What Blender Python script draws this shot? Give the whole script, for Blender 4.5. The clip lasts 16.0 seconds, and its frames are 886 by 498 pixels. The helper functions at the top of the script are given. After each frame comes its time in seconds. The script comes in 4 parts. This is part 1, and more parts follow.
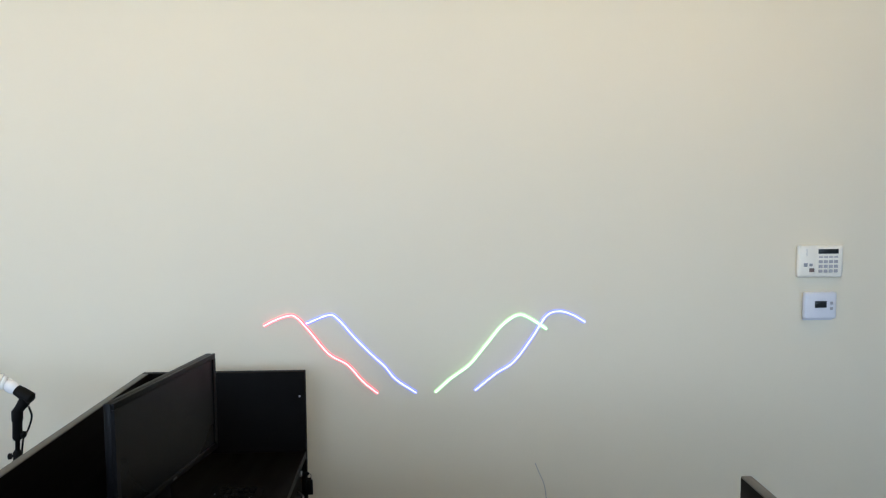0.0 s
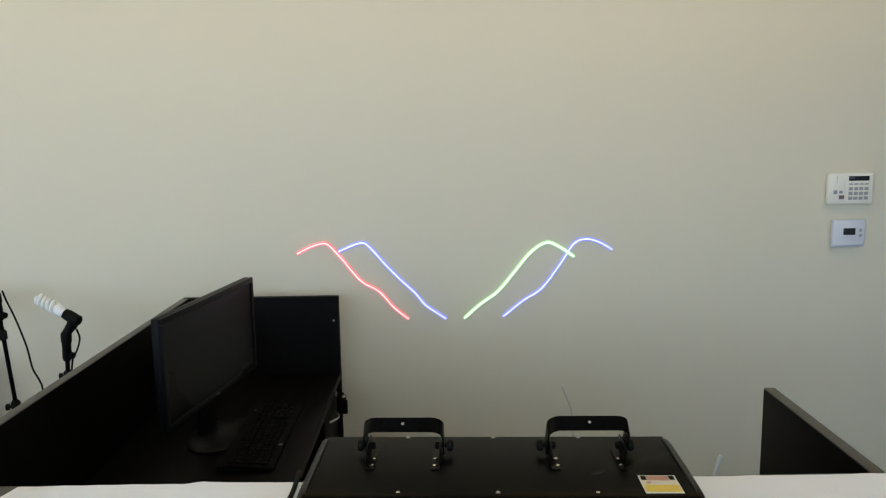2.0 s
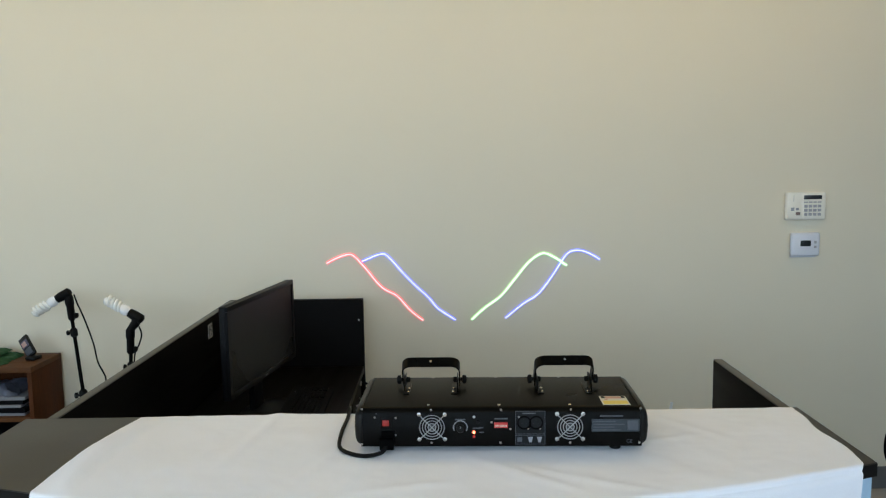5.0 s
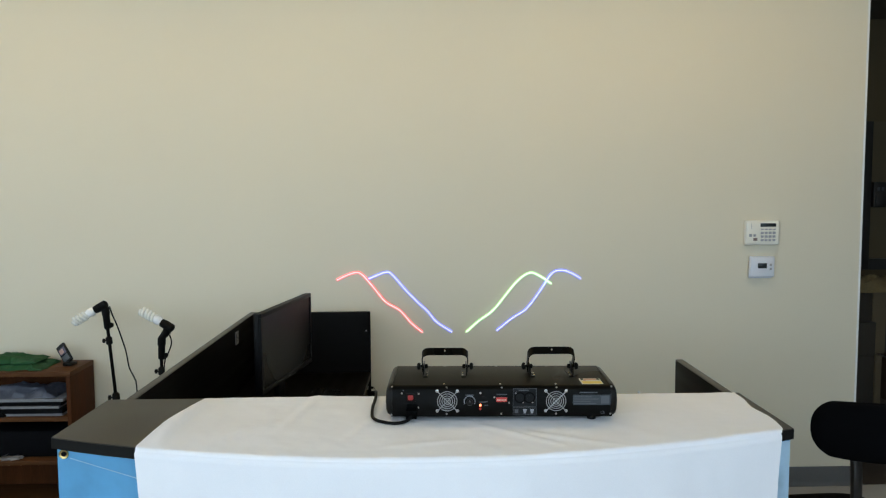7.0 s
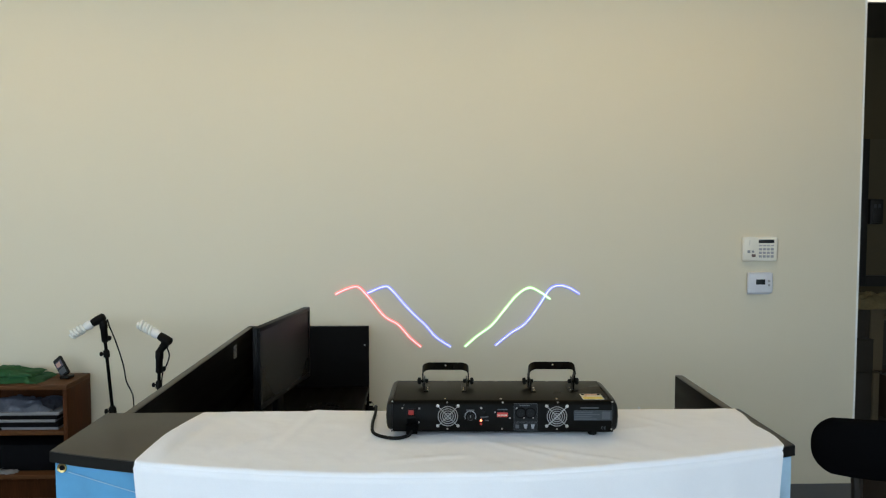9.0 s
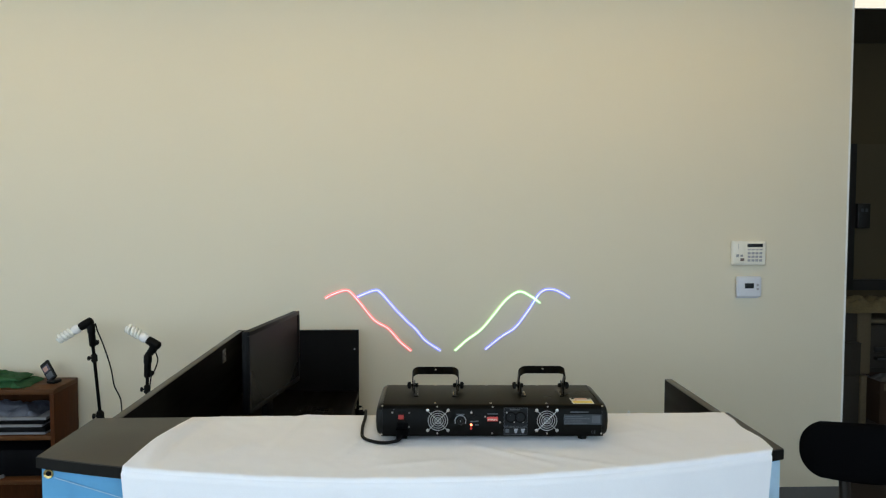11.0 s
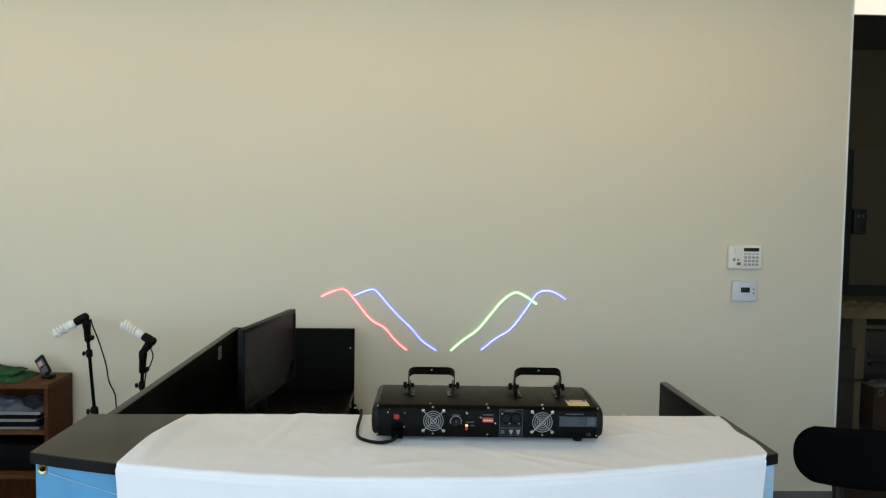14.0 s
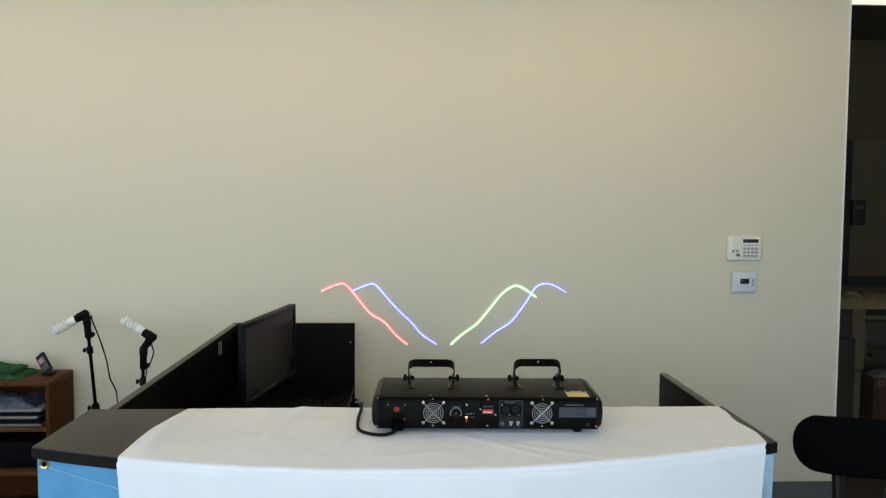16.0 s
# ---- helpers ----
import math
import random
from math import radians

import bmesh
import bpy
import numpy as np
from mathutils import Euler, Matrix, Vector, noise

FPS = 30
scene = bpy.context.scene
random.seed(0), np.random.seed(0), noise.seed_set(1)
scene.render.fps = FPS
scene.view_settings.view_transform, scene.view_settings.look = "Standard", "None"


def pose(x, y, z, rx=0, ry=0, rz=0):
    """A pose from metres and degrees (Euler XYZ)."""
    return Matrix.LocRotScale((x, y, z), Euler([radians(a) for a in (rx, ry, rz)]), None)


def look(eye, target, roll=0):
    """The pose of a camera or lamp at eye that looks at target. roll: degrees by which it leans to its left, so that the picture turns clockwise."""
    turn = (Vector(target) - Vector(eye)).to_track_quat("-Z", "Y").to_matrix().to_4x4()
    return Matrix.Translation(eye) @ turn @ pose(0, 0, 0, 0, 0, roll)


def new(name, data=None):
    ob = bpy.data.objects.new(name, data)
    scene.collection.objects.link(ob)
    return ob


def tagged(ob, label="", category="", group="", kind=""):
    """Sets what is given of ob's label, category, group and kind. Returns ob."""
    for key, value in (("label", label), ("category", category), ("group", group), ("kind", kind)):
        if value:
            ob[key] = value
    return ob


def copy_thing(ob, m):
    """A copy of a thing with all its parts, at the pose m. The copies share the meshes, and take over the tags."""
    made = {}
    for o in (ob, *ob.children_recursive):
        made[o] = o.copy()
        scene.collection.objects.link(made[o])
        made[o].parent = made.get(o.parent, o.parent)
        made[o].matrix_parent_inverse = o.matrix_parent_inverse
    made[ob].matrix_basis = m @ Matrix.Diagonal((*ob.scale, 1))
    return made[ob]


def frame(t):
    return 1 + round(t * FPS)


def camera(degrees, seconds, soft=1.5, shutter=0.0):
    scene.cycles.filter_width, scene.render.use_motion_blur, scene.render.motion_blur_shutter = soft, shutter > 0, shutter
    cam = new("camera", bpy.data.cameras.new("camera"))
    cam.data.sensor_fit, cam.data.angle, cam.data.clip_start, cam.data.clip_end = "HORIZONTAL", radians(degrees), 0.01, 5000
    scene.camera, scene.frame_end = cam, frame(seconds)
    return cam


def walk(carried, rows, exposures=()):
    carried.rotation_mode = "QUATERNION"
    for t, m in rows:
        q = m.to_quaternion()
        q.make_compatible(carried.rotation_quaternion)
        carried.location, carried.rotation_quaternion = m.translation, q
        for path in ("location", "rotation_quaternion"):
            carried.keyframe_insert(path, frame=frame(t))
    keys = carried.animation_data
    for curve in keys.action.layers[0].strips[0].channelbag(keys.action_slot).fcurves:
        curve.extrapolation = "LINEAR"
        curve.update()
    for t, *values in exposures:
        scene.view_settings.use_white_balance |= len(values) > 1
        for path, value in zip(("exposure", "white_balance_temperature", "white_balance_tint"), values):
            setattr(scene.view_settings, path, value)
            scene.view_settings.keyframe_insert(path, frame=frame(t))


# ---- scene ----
cam = camera(59.9, 16.0, soft=1.2)
PATH = [
    (0, (0.195, -3.212, 1.772), (0.269, -1.219, 1.615), -0.4),
    (0.5, (0.182, -3.262, 1.735), (0.185, -1.27, 1.556), -0.5),
    (1, (0.185, -3.275, 1.731), (0.192, -1.285, 1.537), -0.2),
    (1.5, (0.179, -3.274, 1.718), (0.186, -1.291, 1.454), -0.4),
    (2, (0.174, -3.271, 1.716), (0.182, -1.294, 1.413), -0.8),
    (2.5, (0.175, -3.267, 1.709), (0.175, -1.294, 1.381), -0.9),
    (3, (0.173, -3.272, 1.711), (0.169, -1.3, 1.378), -1.0),
    (3.5, (0.159, -3.283, 1.713), (0.16, -1.309, 1.392), -0.9),
    (4, (0.103, -3.285, 1.712), (0.175, -1.307, 1.421), -1.1),
    (4.5, (0.132, -3.518, 1.689), (0.228, -1.531, 1.482), -0.5),
    (5, (0.143, -3.783, 1.694), (0.141, -1.795, 1.469), -0.9),
    (5.2, (0.12, -3.871, 1.701), (0.096, -1.884, 1.473), -1.7),
    (7.5, (0.053, -4.245, 1.704), (0.104, -2.25, 1.568), -0.1),
    (8, (0.047, -4.245, 1.706), (0.093, -2.249, 1.579), -0.1),
    (8.5, (0.047, -4.242, 1.702), (0.093, -2.246, 1.583), -0.2),
    (9, (0.045, -4.237, 1.702), (0.097, -2.241, 1.585), -0.0),
    (11.5, (0.045, -4.235, 1.705), (0.128, -2.24, 1.598), 0.1),
    (12, (0.045, -4.236, 1.706), (0.133, -2.241, 1.599), 0.2),
    (12.5, (0.046, -4.239, 1.702), (0.136, -2.244, 1.596), 0.3),
    (13, (0.045, -4.233, 1.702), (0.134, -2.238, 1.593), 0.5),
    (13.5, (0.041, -4.237, 1.705), (0.129, -2.242, 1.595), 0.8),
    (14, (0.041, -4.235, 1.706), (0.128, -2.24, 1.597), 0.9),
    (14.5, (0.044, -4.237, 1.701), (0.132, -2.241, 1.594), 0.9),
    (15, (0.049, -4.235, 1.701), (0.139, -2.24, 1.59), 0.7),
    (15.5, (0.048, -4.238, 1.699), (0.136, -2.244, 1.584), 0.8),
    (16, (0.045, -4.238, 1.698), (0.132, -2.244, 1.577), 0.4),
]
walk(cam, [(t, look(eye, target, roll)) for t, eye, target, roll in PATH],
     exposures=[(0.0, 0.17, 6060, 18), (0.4, -0.04, 6200, 15), (1.0, -0.20, 6350, 15), (2.5, -0.20, 6400, 14), (5.0, -0.20, 6420, 13),
                (7.5, -0.24, 6640, 12), (16.0, -0.24, 6690, 12)])

# ---------------------------------------------------------------- world and large lights
world = bpy.data.worlds.new("sky")
world.use_nodes = True
scene.world = world
sky = world.node_tree.nodes.new("ShaderNodeTexSky")
sky.sky_type, sky.sun_disc = "NISHITA", False
sky.sun_elevation, sky.sun_rotation = radians(40), radians(-60)
bg = world.node_tree.nodes["Background"]
bg.inputs["Strength"].default_value = 0.08
world.node_tree.links.new(sky.outputs["Color"], bg.inputs["Color"])

ROOM_W, ROOM_E, ROOM_S, ROOM_N, CEIL = -7.0, 5.4, -5.7, 2.24, 3.10
WALL_END = 2.488
WINDOW = (-5.2, 3.8, 1.05, 3.05)
WINDOW_WEST = (-5.2, -0.8, 0.5, 2.9)


def area_lamp(name, at, size, power, color):
    data = bpy.data.lights.new(name, "AREA")
    data.shape, data.size, data.size_y = "RECTANGLE", size[0], size[1]
    data.energy, data.color = power, color
    lamp = new(name, data)
    lamp.matrix_basis = at
    return lamp


area_lamp("window_daylight", pose((WINDOW[0] + WINDOW[1]) / 2, ROOM_S - 0.10, (WINDOW[2] + WINDOW[3]) / 2, 90, 0, 0),
          (WINDOW[1] - WINDOW[0] - 0.1, WINDOW[3] - WINDOW[2] - 0.1), 160, (0.64, 0.84, 1.0))
area_lamp("side_window_daylight", pose(ROOM_W - 0.05, (WINDOW_WEST[0] + WINDOW_WEST[1]) / 2, (WINDOW_WEST[2] + WINDOW_WEST[3]) / 2, 90, 0, -90),
          (WINDOW_WEST[1] - WINDOW_WEST[0] - 0.1, WINDOW_WEST[3] - WINDOW_WEST[2] - 0.1), 46, (0.64, 0.84, 1.0))
LAMP_GLOW = 3.0

# ---------------------------------------------------------------- materials


def mat(name, color, rough=0.6, metal=0.0, grain=40.0, vary=0.08, bump=0.1, wide=1.3, depth=0.002, spec=0.5, stretch=(1, 1, 1), island=0.0):
    """A surface with fine grain, broad unevenness, relief and uneven gloss."""
    m = bpy.data.materials.new(name)
    m.use_nodes = True
    n, k = m.node_tree.nodes, m.node_tree.links
    p = n["Principled BSDF"]
    co = n.new("ShaderNodeTexCoord")
    mp = n.new("ShaderNodeMapping")
    mp.inputs["Scale"].default_value = stretch
    k.new(co.outputs["Object"], mp.inputs["Vector"])
    fine, broad = n.new("ShaderNodeTexNoise"), n.new("ShaderNodeTexNoise")
    fine.inputs["Scale"].default_value, fine.inputs["Detail"].default_value = grain, 5
    broad.inputs["Scale"].default_value, broad.inputs["Detail"].default_value = wide, 3
    k.new(mp.outputs[0], fine.inputs["Vector"])
    k.new(mp.outputs[0], broad.inputs["Vector"])
    mix = n.new("ShaderNodeMath")
    mix.operation = "ADD"
    k.new(fine.outputs["Fac"], mix.inputs[0])
    k.new(broad.outputs["Fac"], mix.inputs[1])
    ramp = n.new("ShaderNodeMapRange")
    ramp.inputs["From Min"].default_value, ramp.inputs["From Max"].default_value = 0.6, 1.4
    ramp.inputs["To Min"].default_value, ramp.inputs["To Max"].default_value = 1 - vary, 1 + vary
    k.new(mix.outputs[0], ramp.inputs["Value"])
    tint = n.new("ShaderNodeMix")
    tint.data_type, tint.blend_type = "RGBA", "MULTIPLY"
    tint.inputs["Factor"].default_value = 1
    tint.inputs["A"].default_value = (*color, 1)
    k.new(ramp.outputs[0], tint.inputs["B"])
    k.new(tint.outputs["Result"], p.inputs["Base Color"])
    gloss = n.new("ShaderNodeMapRange")
    gloss.inputs["From Min"].default_value, gloss.inputs["From Max"].default_value = 0.3, 0.7
    gloss.inputs["To Min"].default_value, gloss.inputs["To Max"].default_value = max(0.02, rough - 0.07), min(1, rough + 0.07)
    k.new(broad.outputs["Fac"], gloss.inputs["Value"])
    k.new(gloss.outputs[0], p.inputs["Roughness"])
    p.inputs["Metallic"].default_value = metal
    p.inputs["Specular IOR Level"].default_value = spec
    if bump:
        b = n.new("ShaderNodeBump")
        b.inputs["Strength"].default_value, b.inputs["Distance"].default_value = bump, depth
        k.new(fine.outputs["Fac"], b.inputs["Height"])
        k.new(b.outputs[0], p.inputs["Normal"])
    return m


def glow(name, color, strength):
    m = bpy.data.materials.new(name)
    m.use_nodes = True
    p = m.node_tree.nodes["Principled BSDF"]
    p.inputs["Base Color"].default_value = (*color, 1)
    p.inputs["Emission Color"].default_value = (*color, 1)
    p.inputs["Emission Strength"].default_value = strength
    return m


PAINT = mat("wall_paint", (0.72, 0.658, 0.522), 0.62, grain=260, vary=0.025, bump=0.12, wide=0.9, depth=0.0012, spec=0.35)
# beige wall paint with the back room's low light put into its colour
PAINT_DIM = mat("shaded_beige_paint", (0.072, 0.050, 0.019), 0.7, grain=200, vary=0.04, bump=0.1)
CEILING = mat("ceiling_tile", (0.74, 0.72, 0.68), 0.9, grain=120, vary=0.05, bump=0.3)
# the same tile, coloured darker to stand for shade in the back room
CEILING_DIM = mat("shaded_ceiling_tile", (0.11, 0.09, 0.06), 0.9, grain=120, vary=0.05, bump=0.3)
CARPET = mat("grey_carpet", (0.30, 0.30, 0.30), 0.95, grain=350, vary=0.3, bump=0.7, depth=0.004)
CARPET_DARK = mat("dark_brown_carpet", (0.030, 0.020, 0.014), 0.95, grain=350, vary=0.3, bump=0.7, depth=0.004)
VINYL = mat("cove_base_vinyl", (0.075, 0.078, 0.082), 0.45, grain=60, vary=0.08, bump=0.05)
LAMINATE = mat("black_brown_laminate", (0.0026, 0.0022, 0.0021), 0.5, grain=30, vary=0.25, bump=0.05, stretch=(9, 0.8, 9), spec=0.05)
EDGING = mat("panel_top_edging", (0.055, 0.052, 0.046), 0.45, grain=60, vary=0.15, bump=0.06)
EDGE_BLACK = mat("black_edge_band", (0.006, 0.0055, 0.005), 0.45, grain=80, vary=0.2, bump=0.04, spec=0.2)
COUNTER = mat("charcoal_countertop", (0.027, 0.024, 0.020), 0.48, grain=160, vary=0.18, bump=0.08)
CLOTH = mat("white_cotton", (0.81, 0.81, 0.845), 0.85, grain=420, vary=0.035, bump=0.22, wide=5, depth=0.001, spec=0.2)
BANNER = mat("banner_vinyl", (0.11, 0.36, 0.62), 0.35, grain=9, vary=0.22, bump=0.03, wide=3.0)
BANNER_PALE = mat("pale_blue_print", (0.36, 0.52, 0.66), 0.4, grain=14, vary=0.3, bump=0.1, wide=6)
BRASS = mat("brass", (0.62, 0.46, 0.20), 0.3, 1.0, grain=80, vary=0.1, bump=0.04)
POWDER = mat("black_powder_coat", (0.0020, 0.0019, 0.0016), 0.32, grain=900, vary=0.15, bump=0.1, depth=0.0004, spec=0.07)
ENDCAP = mat("black_plastic", (0.004, 0.004, 0.004), 0.38, grain=300, vary=0.12, bump=0.08, spec=0.2)
RUBBER = mat("black_rubber", (0.003, 0.003, 0.003), 0.6, grain=200, vary=0.2, bump=0.1, spec=0.12)
SOCKET_BLACK = mat("socket_black", (0.0010, 0.0010, 0.0011), 0.7, grain=200, vary=0.2, bump=0.05, spec=0.03)
STEEL = mat("bright_screw_steel", (0.52, 0.50, 0.48), 0.3, 1.0, grain=150, vary=0.1, bump=0.05)
CHROME = mat("chrome_wire", (0.46, 0.47, 0.49), 0.42, 1.0, grain=150, vary=0.1, bump=0.03)
PRINT_GREY = mat("grey_print", (0.060, 0.068, 0.080), 0.5, grain=200, vary=0.15, bump=0)
PRINT_LINE = mat("white_print", (0.26, 0.27, 0.29), 0.5, grain=200, vary=0.15, bump=0)
PLATE = mat("bluish_rating_plate", (0.020, 0.028, 0.037), 0.45, grain=100, vary=0.15, bump=0)
SOCKET_PLATE = mat("bluish_black_print", (0.0042, 0.0052, 0.007), 0.5, grain=150, vary=0.15, bump=0.04, spec=0.2)
RED = mat("red_plastic", (0.50, 0.025, 0.02), 0.35, grain=100, vary=0.1, bump=0.03)
YELLOW = mat("yellow_print", (0.72, 0.52, 0.07), 0.5, grain=100, vary=0.08, bump=0)
LABEL_WHITE = mat("sticker_white", (0.62, 0.56, 0.46), 0.5, grain=100, vary=0.06, bump=0)
LABEL_RED = mat("sticker_red", (0.52, 0.25, 0.16), 0.5, grain=100, vary=0.1, bump=0)
WHITE_PLASTIC = mat("white_plastic", (0.76, 0.76, 0.75), 0.38, grain=200, vary=0.03, bump=0.05)
WARM_PLASTIC = mat("warm_white_plastic", (0.76, 0.725, 0.64), 0.4, grain=200, vary=0.03, bump=0.05)
GREY_KEY = mat("grey_key_rubber", (0.34, 0.34, 0.36), 0.6, grain=200, vary=0.1, bump=0.05)
LCD = mat("dark_display", (0.018, 0.022, 0.026), 0.12, grain=60, vary=0.2, bump=0)
SCREEN = mat("black_screen", (0.003, 0.0032, 0.004), 0.3, grain=5, vary=0.15, bump=0.0, spec=0.10)
BEZEL = mat("glossy_black_bezel", (0.004, 0.004, 0.0045), 0.4, grain=80, vary=0.1, bump=0.02, spec=0.11)
BULB = mat("frosted_white_tube", (0.80, 0.79, 0.74), 0.3, grain=60, vary=0.03, bump=0.0)
BULB_BASE = mat("white_bulb_base", (0.82, 0.82, 0.83), 0.3, grain=60, vary=0.03, bump=0.0)
CHERRY = mat("cherry_veneer", (0.062, 0.020, 0.006), 0.5, grain=22, vary=0.35, bump=0.08, wide=2.5, stretch=(7, 7, 0.7), spec=0.07)
CHERRY_FLAT = mat("cherry_veneer_top", (0.085, 0.034, 0.012), 0.5, grain=22, vary=0.30, bump=0.08, wide=2.5, stretch=(0.7, 7, 7), spec=0.12)
GREEN = mat("green_fabric", (0.003, 0.058, 0.015), 0.8, grain=300, vary=0.2, bump=0.3, wide=8)
# white paper, darkened in colour for the shade inside the bookcase
PAD = mat("shelf_shaded_paper", (0.20, 0.20, 0.215), 0.75, grain=120, vary=0.1, bump=0.1)
THERMO = mat("grey_white_plastic", (0.60, 0.62, 0.68), 0.42, grain=200, vary=0.03, bump=0.05)
KEYCAP = mat("matt_black_keycap", (0.003, 0.003, 0.0035), 0.65, grain=200, vary=0.2, bump=0.05, spec=0.05)
# back room papers, darkened in colour to stand for the low light there
PAPER_DIM = mat("shaded_white_paper", (0.16, 0.15, 0.14), 0.8, grain=120, vary=0.1, bump=0.1)
OLIVE_PAPER = mat("shaded_yellowish_paper", (0.17, 0.13, 0.06), 0.75, grain=60, vary=0.25, bump=0.2)
PAPER = mat("white_paper", (0.66, 0.66, 0.68), 0.7, grain=120, vary=0.06, bump=0.1)
# pale bag, its colour lowered for the shade inside the bookcase
BAG = mat("shelf_shaded_bag", (0.070, 0.078, 0.105), 0.4, grain=30, vary=0.25, bump=0.5, depth=0.01)
DARK_BOOK = mat("dark_binder", (0.004, 0.004, 0.005), 0.7, grain=100, vary=0.2, bump=0.1, spec=0.06)
CHAIR_FABRIC = mat("black_chair_fabric", (0.0025, 0.0025, 0.003), 0.95, grain=500, vary=0.3, bump=0.5, depth=0.002, spec=0.04)
CHAIR_FRAME = mat("dark_chair_plastic", (0.009, 0.007, 0.006), 0.5, grain=200, vary=0.15, bump=0.1)
# carton colours hold the back room's shade, well below real cardboard
KRAFT = mat("shaded_brown_cardboard", (0.045, 0.021, 0.009), 0.85, grain=90, vary=0.15, bump=0.15)
CARTON = mat("shaded_beige_carton", (0.12, 0.090, 0.050), 0.8, grain=80, vary=0.15, bump=0.12)
CARTON_GREY = mat("shaded_grey_carton", (0.036, 0.029, 0.021), 0.8, grain=80, vary=0.15, bump=0.12)
DARK_FRAME = mat("dark_door_frame", (0.012, 0.011, 0.010), 0.5, grain=60, vary=0.15, bump=0.05)
# panel paint darkened in colour for the same shade
DOOR_PAINT = mat("shaded_beige_door", (0.074, 0.056, 0.026), 0.55, grain=60, vary=0.06, bump=0.05)
ALU = mat("window_aluminium", (0.5, 0.5, 0.5), 0.4, 1.0, grain=100, vary=0.08, bump=0.05)
DIFFUSER = glow("lamp_diffuser", (1.0, 0.73, 0.29), LAMP_GLOW)
DIFFUSER_DIM = glow("small_lamp_diffuser", (1.0, 0.95, 0.78), 1.15)
LED = glow("orange_led", (1.0, 0.22, 0.10), 5.0)
SWITCH_GLOW = glow("lit_red_switch", (0.26, 0.012, 0.008), 0.10)
LASER_RED = glow("red_laser_light", (1.0, 0.16, 0.17), 1.0), glow("red_laser_core", (1.0, 0.46, 0.46), 1.9)
LASER_BLUE = glow("blue_laser_light", (0.17, 0.20, 1.0), 1.1), glow("blue_laser_core", (0.52, 0.56, 1.0), 2.0)
LASER_GREEN = glow("green_laser_light", (0.40, 0.85, 0.36), 0.9), glow("green_laser_core", (0.80, 1.0, 0.70), 1.7)
GLASS = bpy.data.materials.new("window_glass")
GLASS.use_nodes = True
GLASS.node_tree.nodes["Principled BSDF"].inputs["Transmission Weight"].default_value = 1.0
GLASS.node_tree.nodes["Principled BSDF"].inputs["Roughness"].default_value = 0.0

# ---------------------------------------------------------------- mesh helpers
ID = Matrix.Identity(4)


def box(x0, x1, y0, y1, z0, z1, bevel=0.0, seg=2, bm=None):
    bm = bm or bmesh.new()
    g = bmesh.ops.create_cube(bm, size=1)
    bmesh.ops.transform(bm, verts=g["verts"], matrix=Matrix.Translation(((x0 + x1) / 2, (y0 + y1) / 2, (z0 + z1) / 2))
                        @ Matrix.Diagonal((abs(x1 - x0), abs(y1 - y0), abs(z1 - z0), 1)))
    if bevel:
        edges = list({e for v in g["verts"] for e in v.link_edges})
        bmesh.ops.bevel(bm, geom=edges, offset=bevel, segments=seg, affect="EDGES", profile=0.5)
    return bm


def tube(points, radius, seg=8, bm=None, closed=False, flat=1.0):
    """A round bar along points; radius may be a list."""
    bm = bm or bmesh.new()
    pts = [Vector(p) for p in points]
    n = len(pts)
    rad = radius if isinstance(radius, (list, tuple)) else [radius] * n
    rings, side = [], None
    for i, p in enumerate(pts):
        a = pts[(i - 1) % n] if closed or i else p
        b = pts[(i + 1) % n] if closed or i < n - 1 else p
        d = (b - a).normalized()
        if side is None:
            side = d.orthogonal().normalized()
        side = (side - d * side.dot(d)).normalized()
        up = d.cross(side)
        rings.append([bm.verts.new(p + (side * math.cos(w) + up * math.sin(w) * flat) * rad[i])
                      for w in (2 * math.pi * j / seg for j in range(seg))])
    for i in range(n if closed else n - 1):
        a, b = rings[i], rings[(i + 1) % n]
        for j in range(seg):
            bm.faces.new((a[j], a[(j + 1) % seg], b[(j + 1) % seg], b[j]))
    if not closed:
        bm.faces.new(rings[0][::-1])
        bm.faces.new(rings[-1])
    return bm


def rod(p, q, r, seg=12, bm=None):
    return tube([p, q], r, seg, bm)


def lathe(profile, origin, axis, seg=20, bm=None):
    """profile: (radius, distance along the axis)."""
    bm = bm or bmesh.new()
    o, d = Vector(origin), Vector(axis).normalized()
    s = d.orthogonal().normalized()
    u = d.cross(s)
    rings = [[bm.verts.new(o + d * h + (s * math.cos(w) + u * math.sin(w)) * max(r, 1e-4)) for w in (2 * math.pi * j / seg for j in range(seg))]
             for r, h in profile]
    for a, b in zip(rings, rings[1:]):
        for j in range(seg):
            bm.faces.new((a[j], a[(j + 1) % seg], b[(j + 1) % seg], b[j]))
    bm.faces.new(rings[0][::-1])
    bm.faces.new(rings[-1])
    return bm


def sheet(fn, nu, nv, bm=None):
    """A grid of points fn(u, v), u and v from 0 to 1."""
    bm = bm or bmesh.new()
    g = [[bm.verts.new(fn(i / nu, j / nv)) for j in range(nv + 1)] for i in range(nu + 1)]
    for i in range(nu):
        for j in range(nv):
            bm.faces.new((g[i][j], g[i + 1][j], g[i + 1][j + 1], g[i][j + 1]))
    return bm


def thicken(bm, t):
    bmesh.ops.recalc_face_normals(bm, faces=bm.faces)
    bmesh.ops.solidify(bm, geom=bm.faces[:], thickness=t)
    return bm


